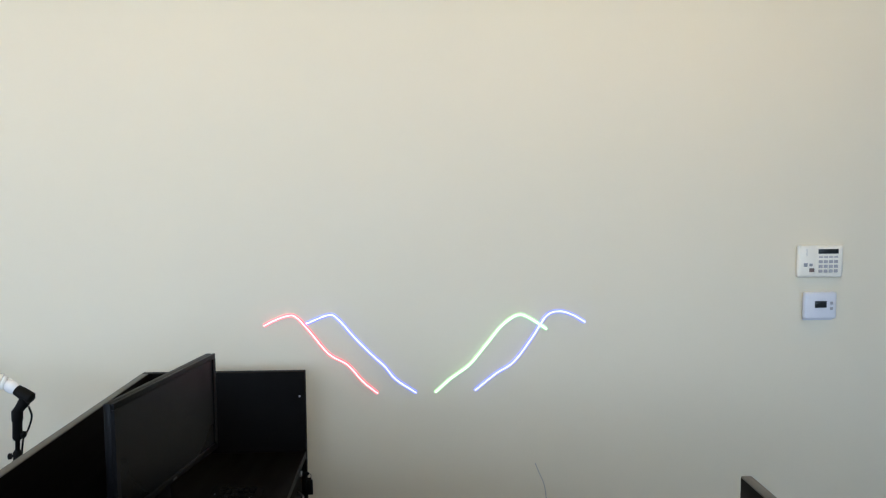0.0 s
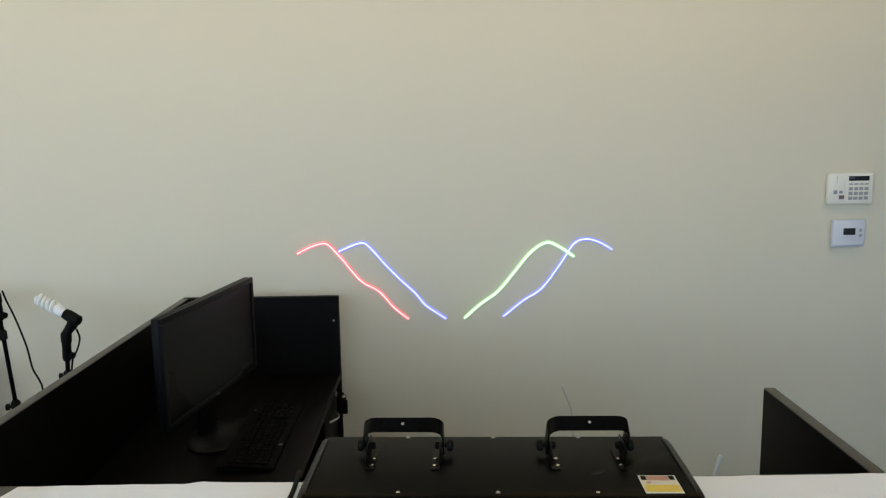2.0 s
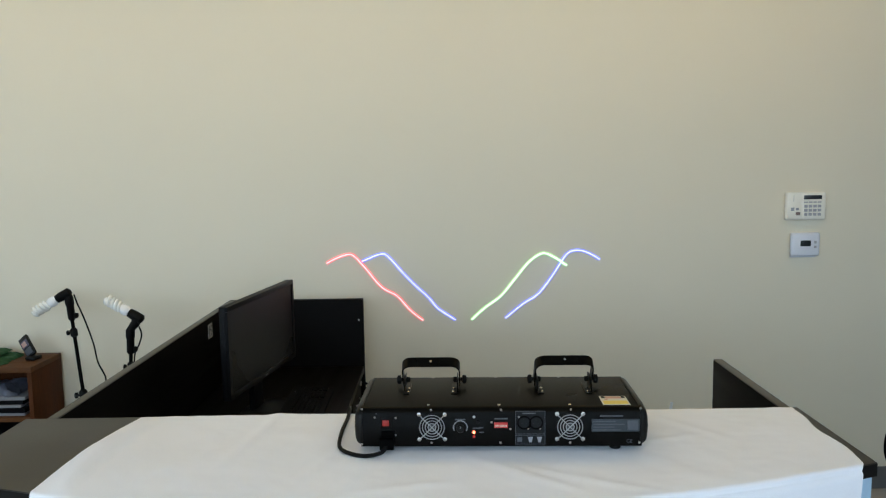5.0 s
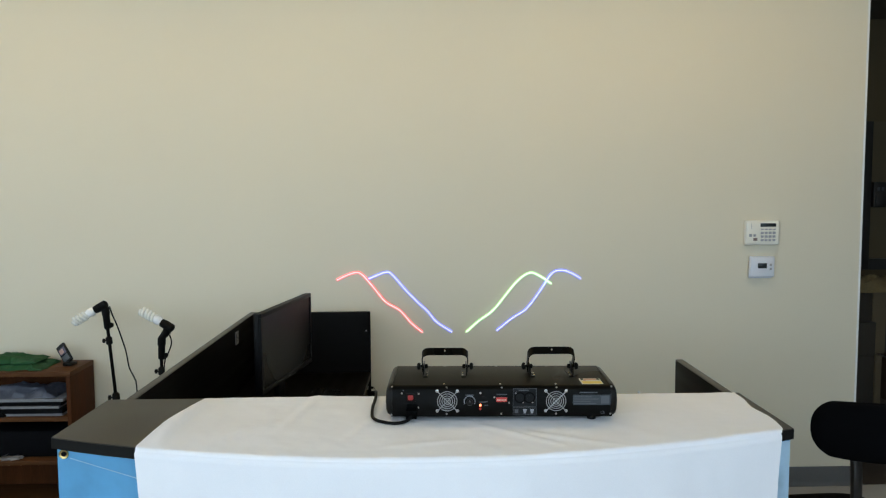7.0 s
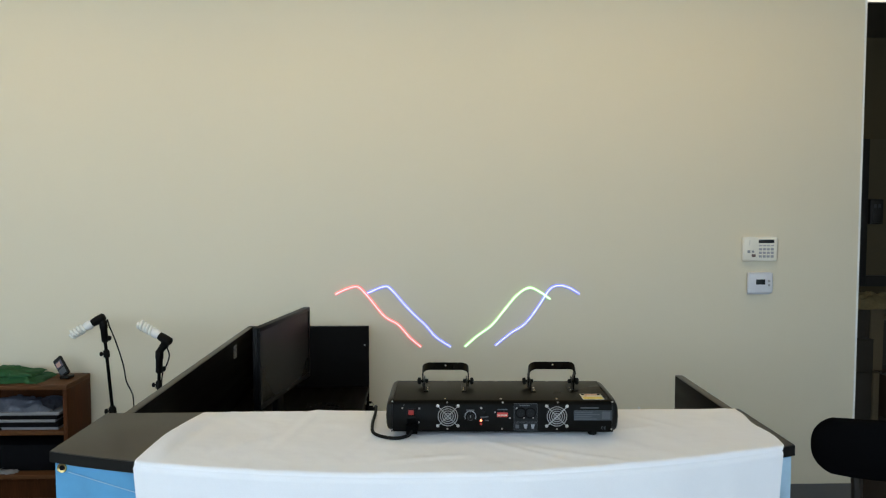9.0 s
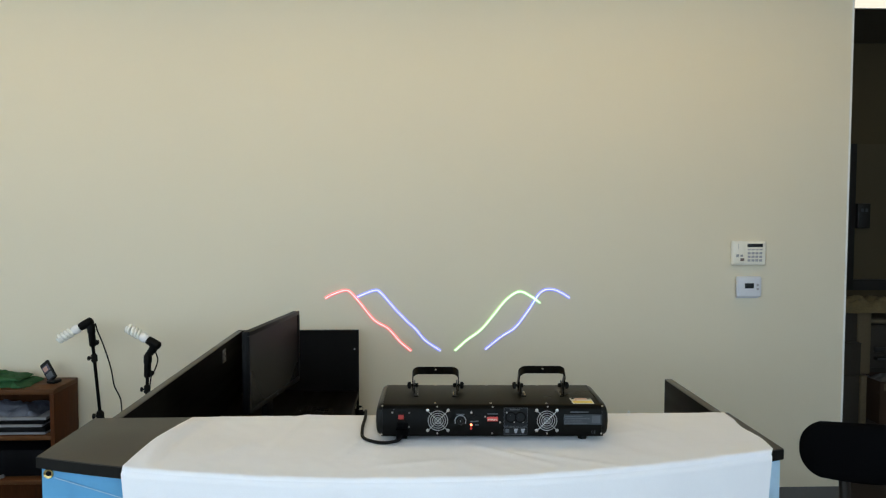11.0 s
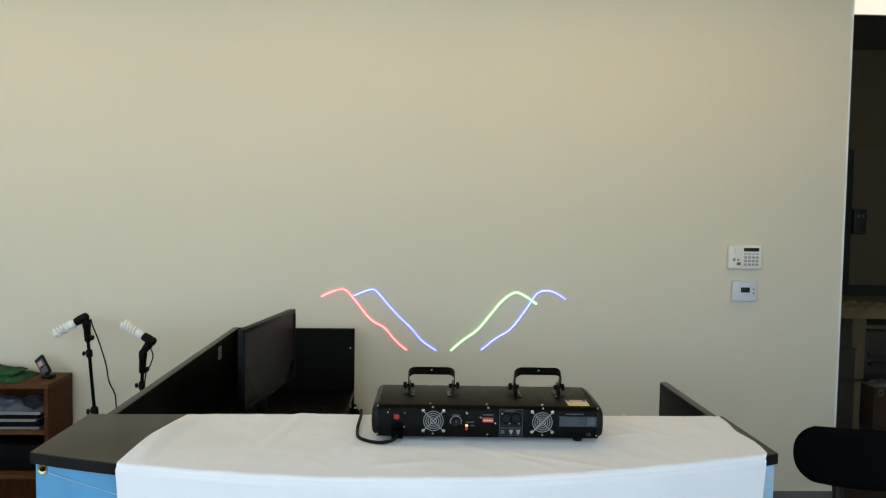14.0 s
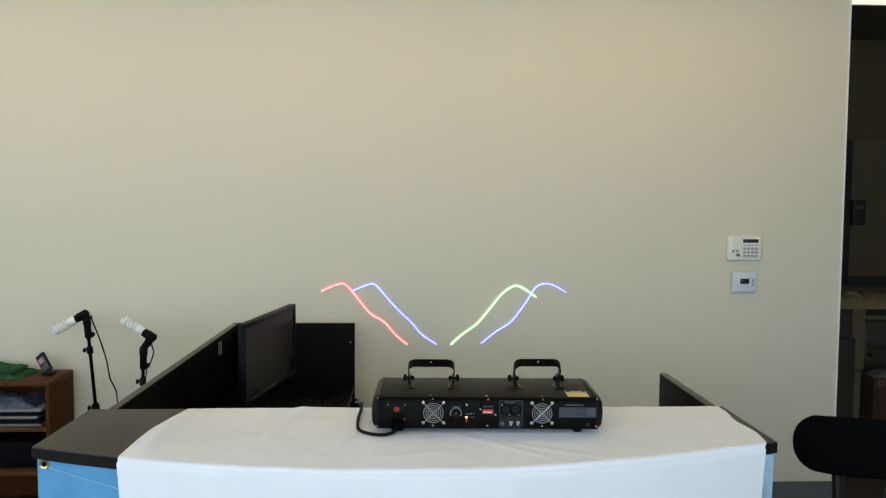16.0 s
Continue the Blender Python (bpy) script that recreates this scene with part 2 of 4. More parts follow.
def prism(outline, a, b, axis="y", bevel=0.0, bm=None):
    """Extrudes an outline of pairs from a to b along an axis."""
    bm = bm or bmesh.new()

    def at(p, h):
        return {"x": (h, p[0], p[1]), "y": (p[0], h, p[1]), "z": (p[0], p[1], h)}[axis]
    lo, hi = [bm.verts.new(at(p, a)) for p in outline], [bm.verts.new(at(p, b)) for p in outline]
    n = len(outline)
    bm.faces.new(lo[::-1])
    bm.faces.new(hi)
    for i in range(n):
        bm.faces.new((lo[i], lo[(i + 1) % n], hi[(i + 1) % n], hi[i]))
    if bevel:
        rim = [e for e in bm.edges if (e.verts[0] in lo and e.verts[1] in lo) or (e.verts[0] in hi and e.verts[1] in hi)]
        bmesh.ops.bevel(bm, geom=rim, offset=bevel, segments=2, affect="EDGES", profile=0.5)
    return bm


def world_of(ob):
    m = ob.matrix_basis.copy()
    while ob.parent:
        ob = ob.parent
        m = ob.matrix_basis @ m
    return m


def mesh(name, bm, material, at=ID, smooth=40):
    bmesh.ops.recalc_face_normals(bm, faces=bm.faces)
    if at != ID:
        bmesh.ops.transform(bm, verts=bm.verts, matrix=at)
    data = bpy.data.meshes.new(name)
    bm.to_mesh(data)
    bm.free()
    data.materials.append(material)
    if smooth:
        data.polygons.foreach_set("use_smooth", [True] * len(data.polygons))
        data.set_sharp_from_angle(angle=radians(smooth))
    return data


def part(name, bm, material, parent, label="", at=ID, smooth=40):
    """Links a bmesh, given in the coordinates of at, as one mesh under a thing or a part."""
    ob = new(name, mesh(name, bm, material, world_of(parent).inverted() @ at, smooth))
    ob.parent = parent
    return tagged(ob, label)


def thing(name, at, label, category, group="", kind=""):
    ob = new(name)
    ob.empty_display_size = 0.1
    ob.matrix_basis = at
    return tagged(ob, label, category, group, kind)


def solid(name, bm, material, label, category, group="", kind="", smooth=40):
    return tagged(new(name, mesh(name, bm, material, ID, smooth)), label, category, group, kind)


def built(name, bm, material, label, category="", smooth=40):
    return solid(name, bm, material, label, category or name.split("_")[0], "", "structure", smooth)



# ---------------------------------------------------------------- the room
built("floor", box(ROOM_W, ROOM_E, ROOM_S, ROOM_N + 0.1, -0.1, 0), CARPET, "grey office carpet floor", "floor")
built("floor_back", box(0.2, ROOM_E, 0.002, ROOM_N, 0.0005, 0.005), CARPET_DARK, "dark brown carpet floor of the back room", "floor")
built("ceiling", box(ROOM_W, ROOM_E, ROOM_S, 0.0, CEIL, CEIL + 0.1), CEILING, "off-white tiled office ceiling", "ceiling")
built("ceiling_back", box(0.2, ROOM_E, 0.0, ROOM_N + 0.1, CEIL, CEIL + 0.1), CEILING_DIM, "tiled ceiling of the back room, its dimness put into the colour", "ceiling")
built("wall_north", box(ROOM_W, WALL_END, 0, 0.14, 0, CEIL, 0.010), PAINT, "plain cream painted office wall with a free corner", "wall")
# narrow strip, whiter than the paint, along the wall's free corner
end_strip = box(WALL_END - 0.009, WALL_END + 0.002, -0.002, 0.0, 0.114, CEIL)
box(WALL_END, WALL_END + 0.002, 0.0, 0.142, 0.114, CEIL, bm=end_strip)
built("trim_corner", end_strip, WHITE_PLASTIC, "narrow white strip on the free end of the wall", "trim", 0)
v0, v1, vz0, vz1 = WINDOW_WEST
west = box(ROOM_W - 0.2, ROOM_W, ROOM_S, v0, 0, CEIL)
box(ROOM_W - 0.2, ROOM_W, v1, 0.14, 0, CEIL, bm=west)
box(ROOM_W - 0.2, ROOM_W, v0, v1, 0, vz0, bm=west)
box(ROOM_W - 0.2, ROOM_W, v0, v1, vz1, CEIL, bm=west)
built("wall_west", west, PAINT, "cream side wall with a long window", "wall")
side_window = thing("window_2", pose(ROOM_W, (v0 + v1) / 2, vz0), "long aluminium office window with four panes", "window", "", "structure")
fw = box(ROOM_W - 0.06, ROOM_W - 0.02, v0, v1, vz0, vz0 + 0.05)
box(ROOM_W - 0.06, ROOM_W - 0.02, v0, v1, vz1 - 0.05, vz1, bm=fw)
pitch = (v1 - v0) / 4
for i in range(5):
    y = v0 + i * pitch
    box(ROOM_W - 0.06, ROOM_W - 0.02, max(v0, y - 0.025), min(v1, y + 0.025), vz0 + 0.05, vz1 - 0.05, bm=fw)
part("window_frame", fw, ALU, side_window, "grey aluminium frame")
for i in range(4):
    pane = part("pane", box(ROOM_W - 0.043, ROOM_W - 0.037, v0 + i * pitch + 0.03, v0 + (i + 1) * pitch - 0.03, vz0 + 0.05, vz1 - 0.05), GLASS, side_window)
    pane.visible_shadow = False
# these walls carry the shade in their paint colour
built("wall_east", box(ROOM_E, ROOM_E + 0.12, ROOM_S, ROOM_N, 0, CEIL), PAINT_DIM, "beige side wall, coloured darker as in shade", "wall")
built("wall_back", box(0.2, ROOM_E, ROOM_N, ROOM_N + 0.12, 0, CEIL), PAINT_DIM, "beige wall of the back room, its dimness put into the paint", "wall")
built("wall_inner", box(0.08, 0.2, 0.14, ROOM_N, 0, CEIL), PAINT_DIM, "beige end wall of the back room, coloured darker as in shade", "wall")
# south wall with the window's opening
w0, w1, wz0, wz1 = WINDOW
south = box(ROOM_W, w0, ROOM_S - 0.2, ROOM_S, 0, CEIL)
box(w1, ROOM_E, ROOM_S - 0.2, ROOM_S, 0, CEIL, bm=south)
box(w0, w1, ROOM_S - 0.2, ROOM_S, 0, wz0, bm=south)
box(w0, w1, ROOM_S - 0.2, ROOM_S, wz1, CEIL, bm=south)
built("wall_south", south, PAINT, "cream wall with a wide window", "wall")
window = thing("window_1", pose((w0 + w1) / 2, ROOM_S, wz0), "wide aluminium office window with four panes", "window", "", "structure")
fr = box(w0, w1, ROOM_S - 0.05, ROOM_S - 0.01, wz0, wz0 + 0.05)
box(w0, w1, ROOM_S - 0.05, ROOM_S - 0.01, wz1 - 0.05, wz1, bm=fr)
step = (w1 - w0) / 4
for i in range(5):
    x = w0 + i * step
    box(max(w0, x - 0.025), min(w1, x + 0.025), ROOM_S - 0.05, ROOM_S - 0.01, wz0 + 0.05, wz1 - 0.05, bm=fr)
part("window_frame", fr, ALU, window, "grey aluminium frame")
for i in range(4):
    pane = part("pane", box(w0 + i * step + 0.03, w0 + (i + 1) * step - 0.03, ROOM_S - 0.034, ROOM_S - 0.028, wz0 + 0.05, wz1 - 0.05), GLASS, window)
    pane.visible_shadow = False
# cove base along the wall
base = prism([(0.0, 0.0), (-0.016, 0.0), (-0.009, 0.012), (-0.005, 0.03), (-0.005, 0.108), (-0.003, 0.112), (0.0, 0.112)], ROOM_W, WALL_END, "x")
built("baseboard", base, VINYL, "dark grey vinyl cove base along the cream wall", "baseboard")


def ceiling_light(x, y, sx, sy, diffuser):
    lamp = thing("ceiling_light", pose(x, y, CEIL), "recessed ceiling light with a warm white diffuser", "ceiling light", "recessed ceiling lights")
    f = box(x - sx / 2, x + sx / 2, y - sy / 2, y - sy / 2 + 0.025, CEIL - 0.012, CEIL)
    box(x - sx / 2, x + sx / 2, y + sy / 2 - 0.025, y + sy / 2, CEIL - 0.012, CEIL, bm=f)
    box(x - sx / 2, x - sx / 2 + 0.025, y - sy / 2 + 0.025, y + sy / 2 - 0.025, CEIL - 0.012, CEIL, bm=f)
    box(x + sx / 2 - 0.025, x + sx / 2, y - sy / 2 + 0.025, y + sy / 2 - 0.025, CEIL - 0.012, CEIL, bm=f)
    part("frame", f, WHITE_PLASTIC, lamp)
    part("diffuser", box(x - sx / 2 + 0.025, x + sx / 2 - 0.025, y - sy / 2 + 0.025, y + sy / 2 - 0.025, CEIL - 0.008, CEIL - 0.002), diffuser, lamp, "glowing diffuser")
    return lamp


first = ceiling_light(-3.5, -0.95, 1.2, 0.6, DIFFUSER)
for x, y in ((-2.0, -0.95), (-0.5, -0.95), (0.9, -0.95), (2.1, -0.95), (-2.6, -4.0), (0.4, -4.0)):
    copy_thing(first, pose(x, y, CEIL))
ceiling_light(3.35, 0.78, 1.2, 0.62, DIFFUSER_DIM)

# ---------------------------------------------------------------- reception desk
CX0, CX1, CY_BACK, CY_CORNER, CY_BOW, TOP = -0.920, 1.029, -1.900, -2.26, -2.455, 1.066


def bow(x):
    """The y of the countertop's bowed front edge."""
    mid, half = (CX0 + CX1) / 2, (CX1 - CX0) / 2
    return CY_BOW + (CY_CORNER - CY_BOW) * ((x - mid) / half) ** 2


desk = thing("reception_desk", pose(0.05, -1.9, 0), "black-brown laminate reception desk with a bowed charcoal countertop", "reception desk")
xs = [CX0 + (CX1 - CX0) * i / 24 for i in range(25)]
part("countertop", prism([(x, bow(x)) for x in xs] + [(CX1, CY_BACK), (CX0, CY_BACK)], TOP - 0.031, TOP, "z", 0.003), COUNTER, desk, "charcoal laminate countertop with a black edge")
band = [(x, bow(x)) for x in xs]
part("edge_band", prism([(x, y - 0.0012) for x, y in band] + [(x, y + 0.004) for x, y in band[::-1]], TOP - 0.0295, TOP - 0.0025, "z"), EDGE_BLACK, desk, "black edge band")
part("edge_band", box(CX1 - 0.004, CX1 + 0.0012, CY_CORNER + 0.003, CY_BACK, TOP - 0.0295, TOP - 0.0025), EDGE_BLACK, desk, "black edge band")
part("edge_band", box(CX0 - 0.0012, CX0 + 0.004, CY_CORNER + 0.003, CY_BACK, TOP - 0.0295, TOP - 0.0025), EDGE_BLACK, desk, "black edge band")
ins = [(max(CX0 + 0.002, min(CX1 - 0.002, x)), bow(x) + 0.022) for x in xs]
part("front_panel", prism(ins + [(x, y + 0.03) for x, y in ins[::-1]], 0.0, TOP - 0.031, "z"), LAMINATE, desk)
part("side_panel", box(-0.873, -0.845, -1.902, -0.224, 0, 1.058, 0.0015), LAMINATE, desk)
part("side_panel_edging", box(-0.8725, -0.8455, -1.902, -0.226, 1.058, 1.0615, 0.001), EDGING, desk, "greyish top edging")
part("back_panel", box(-0.873, -0.241, -0.224, -0.193, 0, 1.060, 0.0015), LAMINATE, desk)
part("return_panel", box(0.999, 1.027, -1.902, -1.381, 0, 1.051, 0.0015), LAMINATE, desk)
part("return_panel_edging", box(0.9995, 1.0265, -1.902, -1.3815, 1.051, 1.0545, 0.001), EDGING, desk, "greyish top edging")
part("desktop", box(-0.845, -0.242, -2.2, -0.224, 0.712, 0.740, 0.002), LAMINATE, desk, "black-brown desktop")
part("end_support", box(-0.845, -0.26, -2.24, -2.2, 0, 0.74, 0.002), LAMINATE, desk)
part("screw", lathe([(0.0042, 0), (0.0042, 0.0015), (0.002, 0.0025)], (-0.262, -0.224, 0.962), (0, -1, 0), 12), STEEL, desk, "small bright screw")
lab = part("label_sticker", box(-0.845, -0.8435, -0.635, -0.578, 0.974, 1.034), GREY_KEY, desk, "small printed greyish sticker")
random.seed(4)
sq = bmesh.new()
for i in range(7):
    for j in range(7):
        if random.random() < 0.42:
            box(-0.8435, -0.8428, -0.630 + i * 0.0067, -0.630 + (i + 1) * 0.0067, 0.979 + j * 0.0067, 0.979 + (j + 1) * 0.0067, bm=sq)
part("print", sq, PRINT_GREY, lab, smooth=0)

ped = thing("drawer_pedestal", pose(-0.5, -0.4, 0), "black-brown drawer pedestal under the desk with keys in its lock", "drawer unit")
part("body", box(-0.80, -0.258, -0.585, -0.236, 0.02, 0.711, 0.002), LAMINATE, ped)
for z0, z1 in ((0.47, 0.705), (0.25, 0.465), (0.03, 0.245)):
    dr = part("drawer_front", box(-0.258, -0.240, -0.580, -0.240, z0, z1, 0.002), LAMINATE, ped)
    arc = [(-0.240 + 0.028 * math.sin(math.pi * i / 10), -0.46 + 0.12 * i / 10, z1 - 0.085) for i in range(11)]
    part("handle", tube(arc, 0.004, 8), STEEL, dr, "bowed bright handle")
part("lock", lathe([(0.011, 0), (0.011, 0.006), (0.009, 0.008)], (-0.240, -0.285, 0.672), (1, 0, 0), 14), STEEL, ped)
kb = box(-0.232, -0.205, -0.287, -0.283, 0.666, 0.678, 0.001)
tube([(-0.208 + 0.011 * math.cos(w), -0.285, 0.662 + 0.011 * math.sin(w)) for w in (2 * math.pi * i / 14 for i in range(14))], 0.0012, 6, kb, True)
box(-0.222, -0.196, -0.288, -0.280, 0.605, 0.655, 0.003, bm=kb)
box(-0.214, -0.190, -0.296, -0.289, 0.590, 0.650, 0.003, bm=kb)
part("keys", kb, RUBBER, ped, "black-headed keys on a ring")
ped.matrix_basis = pose(-0.518, -0.4, 0)

# banner on the front
ban = thing("banner", pose(0.05, -2.45, 0.3), "sky-blue printed vinyl banner with brass grommets hung on the desk front", "banner")


def banner_face(off, z0, z1, x0, x1):
    def fn(u, v):
        x = x0 + (x1 - x0) * u
        return Vector((x, bow(x) + 0.0215 - off - 0.0015 * math.sin(5 * v + 9 * u), z0 + (z1 - z0) * v))
    return fn


part("sheet", thicken(sheet(banner_face(0.004, 0.30, 1.033, -0.914, 1.026), 48, 10), 0.0012), BANNER, ban)


def stripe(z_of, width, off):
    def fn(u, v):
        x = -0.872 + 1.86 * u
        return Vector((x, bow(x) + 0.0215 - off, z_of(u) + width * (v - 0.5)))
    return fn


part("printed_line", sheet(stripe(lambda u: 1.012 - 0.26 * u - 0.30 * u * u, 0.0024, 0.0085), 40, 1), BANNER_PALE, ban, "pale curved printed line")
part("printed_line", sheet(stripe(lambda u: 0.90 - 0.30 * u + 0.25 * u * u, 0.004, 0.0085), 40, 1), PAPER, ban, "pale curved printed line")
part("faded_print", sheet(banner_face(0.0082, 0.31, 1.029, 0.885, 1.0250), 6, 6), BANNER_PALE, ban, "paler washed-out printed edge")
for x in (-0.890,):
    y = bow(x) + 0.0215 - 0.0075
    part("grommet", lathe([(0.0065, 0), (0.0065, 0.001), (0.012, 0.003), (0.013, 0.0015), (0.013, 0)], (x, y, 1.020), (0, -1, 0), 20), BRASS, ban, "brass grommet")
    part("grommet_hole", lathe([(0.0062, 0), (0.0062, 0.0016)], (x, y - 0.0006, 1.020), (0, -1, 0), 16), RUBBER, ban)


# white cloth over the counter
def cloth_point(u, v):
    """u from the cloth's left to its right edge, v from the back edge over the front and down."""
    left = -0.622 - 0.045 * min(1.0, v / 0.5) ** 0.8 + -0.016 * math.sin(math.pi * min(1, v / 0.5)) * (1 if v < 0.5 else 0)
    left += 0.058 * max(0.0, v - 0.58) / 0.42
    turn = min(1.0, max(0.0, (v - 0.38) / 0.19))
    right = 1.010 - 0.008 * min(1.0, v / 0.2) + 0.004 * math.sin(21 * v) * min(1, 8 * v) * (1 - turn) - 0.020 * turn * turn - 0.05 * max(0.0, v - 0.58) / 0.42
    x = left + (right - left) * u
    x = max(x, CX0 + 0.01)
    yb, yf, r = CY_BACK - 0.012, bow(min(x, CX1)) - 0.010, 0.011
    top_z = TOP + 0.0025
    run = (yb - yf) - r
    if v < 0.5:
        y, z = yb - run * (v / 0.5), top_z
    elif v < 0.58:
        w = (v - 0.5) / 0.08 * math.pi / 2
        y, z = yf + r - r * math.sin(w), top_z - r + r * math.cos(w)
    else:
        k = (v - 0.58) / 0.42
        fold = 0.010 * math.sin(17 * u + 1.2) + 0.006 * math.sin(41 * u)
        hem = 0.002 if (x - left) < 0.028 else 0.0
        soft = 0.008 * noise.noise((x * 7, k * 2.5, 1.7)) + 0.003 * noise.noise((x * 22, k * 7, 4.1))
        y, z = yf - 0.006 - abs(fold) * k * 1.3 - 0.010 * k - hem - max(-0.002, soft) * min(1, 6 * k), top_z - r - 0.52 * k
    if v < 0.55:
        n = noise.noise((x * 3.2, y * 4.0, 0.3))
        z += max(0, n) * 0.004 + 0.0028 * max(0, noise.noise((x * 14, y * 11, 2))) + 0.0013 * abs(noise.noise((x * 34, y * 30, 5)))
        # a soft roll along the left edge, pressed down at its hem
        e = (x - left) / 0.078
        if e < 1:
            rise = math.sin(math.pi / 2 * e / 0.62) if e < 0.62 else 0.5 + 0.5 * math.cos(math.pi * (e - 0.62) / 0.38)
            z += 0.019 * rise * math.sin(math.pi * min(1, v / 0.5)) ** 0.8
        # creases
        for cx, cy, ang, ln, h in ((-0.10, -2.18, 1.2, 0.15, 0.0025), (0.42, -2.33, -0.5, 0.16, 0.0025), (0.30, -2.30, -0.7, 0.13, 0.003), (-0.3, -2.05, 1.4, 0.2, 0.003), (-0.42, -2.22, 0.9, 0.10, 0.0025),
                                   (0.62, -2.12, 0.3, 0.12, 0.0022), (0.72, -2.05, -0.9, 0.09, 0.002), (0.05, -2.36, 0.2, 0.10, 0.0022)):
            a, b = (x - cx) * math.cos(ang) + (y - cy) * math.sin(ang), -(x - cx) * math.sin(ang) + (y - cy) * math.cos(ang)
            z += h * math.exp(-(b / 0.012) ** 2 - (a / ln) ** 4)
        # the back hem curls up on one stretch
        if v < 0.06 and -0.31 < x < -0.12:
            z += 0.003 * (1 - v / 0.06) * min(1, (x + 0.31) / 0.02) * (-0.12 - x) / 0.19
    return Vector((x, y, z))


solid("tablecloth", thicken(sheet(cloth_point, 150, 110), 0.0012), CLOTH, "white cotton cloth draped over the reception counter, slightly creased", "tablecloth", smooth=60)

# ---------------------------------------------------------------- laser projector
LZ = TOP + 0.005
LP = pose(0.2585, -2.188, LZ, 0, 0, -2.0)
proj = thing("laser_projector", LP, "black metal laser projector with two carrying handles on white cloth", "laser projector")
LW, LD, LH0, LH1 = 0.301, 0.245, 0.014, 0.0985
side = [(0.0, LH0), (0.0, LH1 - 0.012), (0.006, LH1 - 0.003), (0.014, LH1), (LD - 0.008, LH1), (LD, LH1 - 0.008), (LD, LH0)]
part("housing", prism(side, -LW, LW, "x"), POWDER, proj, "black powder-coated sheet metal housing", LP)
for s in (-1, 1):
    cap = bmesh.new()
    rings = []
    for k, (out, shrink) in enumerate(((0.0, 0.0), (0.006, 0.001), (0.010, 0.004), (0.012, 0.010), (0.0125, 0.018))):
        ring = []
        for i in range(28):
            w = 2 * math.pi * i / 28
            c, q = math.cos(w), math.sin(w)
            yy = LD / 2 + (LD / 2 + 0.004 - shrink) * math.copysign(abs(c) ** 0.35, c)
            zz = (LH0 + LH1) / 2 + ((LH1 - LH0) / 2 + 0.004 - shrink) * math.copysign(abs(q) ** 0.35, q)
            bulge = 0.006 * (1 - ((zz - (LH0 + LH1) / 2) / 0.05) ** 2)
            ring.append(cap.verts.new((s * (LW - 0.004 + out + (bulge if k else 0)), yy, zz)))
        rings.append(ring)
    for a, b in zip(rings, rings[1:]):
        for i in range(28):
            cap.faces.new((a[i], a[(i + 1) % 28], b[(i + 1) % 28], b[i]))
    cap.faces.new(rings[0])
    cap.faces.new(rings[-1])
    part("end_cap", cap, ENDCAP, proj, "rounded black end cap", LP)
    for y in (0.03, LD - 0.03):
        part("foot", lathe([(0.012, 0), (0.012, 0.012), (0.010, 0.015)], (s * 0.25, y, 0), (0, 0, 1), 14), RUBBER, proj, "rubber foot", LP)


def face(cx, cz):
    """Front panel coordinates to the projector's own."""
    return (cx - 722) * 0.000508, LH0 + (455 - cz) * 0.000508


def screw_at(cx, cz, r=0.0038):
    x, z = face(cx, cz)
    part("screw", lathe([(r, 0), (r, 0.0012), (r * 0.5, 0.0024)], (x, 0.0005, z), (0, -1, 0), 10), STEEL, proj, "bright screw head", LP)


for c in ((137, 292), (133, 445), (1308, 292), (1305, 440), (430, 297), (430, 440), (725, 297), (722, 440), (1018, 297), (1015, 440)):
    screw_at(*c, 0.0027)
for cx in (433, 1014):
    x, z = face(cx, 370)
    fan = part("fan", lathe([(0.030, 0), (0.030, 0.0012)], (x, 0.0004, z), (0, -1, 0), 32), RUBBER, proj, "dark round fan opening", LP)
    guard = bmesh.new()
    for r in (0.0265, 0.0205, 0.0145, 0.0085):
        tube([(x + r * math.cos(w), -0.003, z + r * math.sin(w)) for w in (2 * math.pi * i / 32 for i in range(32))], 0.0011, 6, guard, True)
    for a in (45, 135):
        c, q = math.cos(radians(a)) * 0.038, math.sin(radians(a)) * 0.038
        tube([(x - c, -0.002, z - q), (x - c * 0.75, -0.0042, z - q * 0.75), (x + c * 0.75, -0.0042, z + q * 0.75), (x + c, -0.002, z + q)], 0.0012, 6, guard)
    part("guard", guard, CHROME, fan, "chromed wire fan guard", LP)
    hub = lathe([(0.008, 0), (0.008, 0.0015)], (x, -0.0006, z), (0, -1, 0), 18)
    part("hub_badge", hub, PRINT_GREY, fan, "", LP)
    for dx in (-54, 54):
        for dz in (-54, 54):
            screw_at(cx + dx, 370 + dz, 0.0046)
x, z = face(237, 352)
sw = part("power_switch", box(x - 0.012, x + 0.012, -0.003, 0.001, z - 0.011, z + 0.012, 0.001), RUBBER, proj, "", LP)
part("rocker", box(x - 0.0075, x + 0.0075, -0.0058, -0.003, z - 0.0055, z + 0.0075, 0.0015), SWITCH_GLOW, sw, "lit red rocker", LP)
x, z = face(245, 410)
part("power_socket", box(x - 0.015, x + 0.015, -0.004, 0.001, z - 0.012, z + 0.012, 0.002), SOCKET_BLACK, proj, "black power inlet", LP)
for c in ((190, 328), (280, 330), (278, 405)):
    screw_at(*c, 0.0026)
x, z = face(553, 372)
dial = bmesh.new()
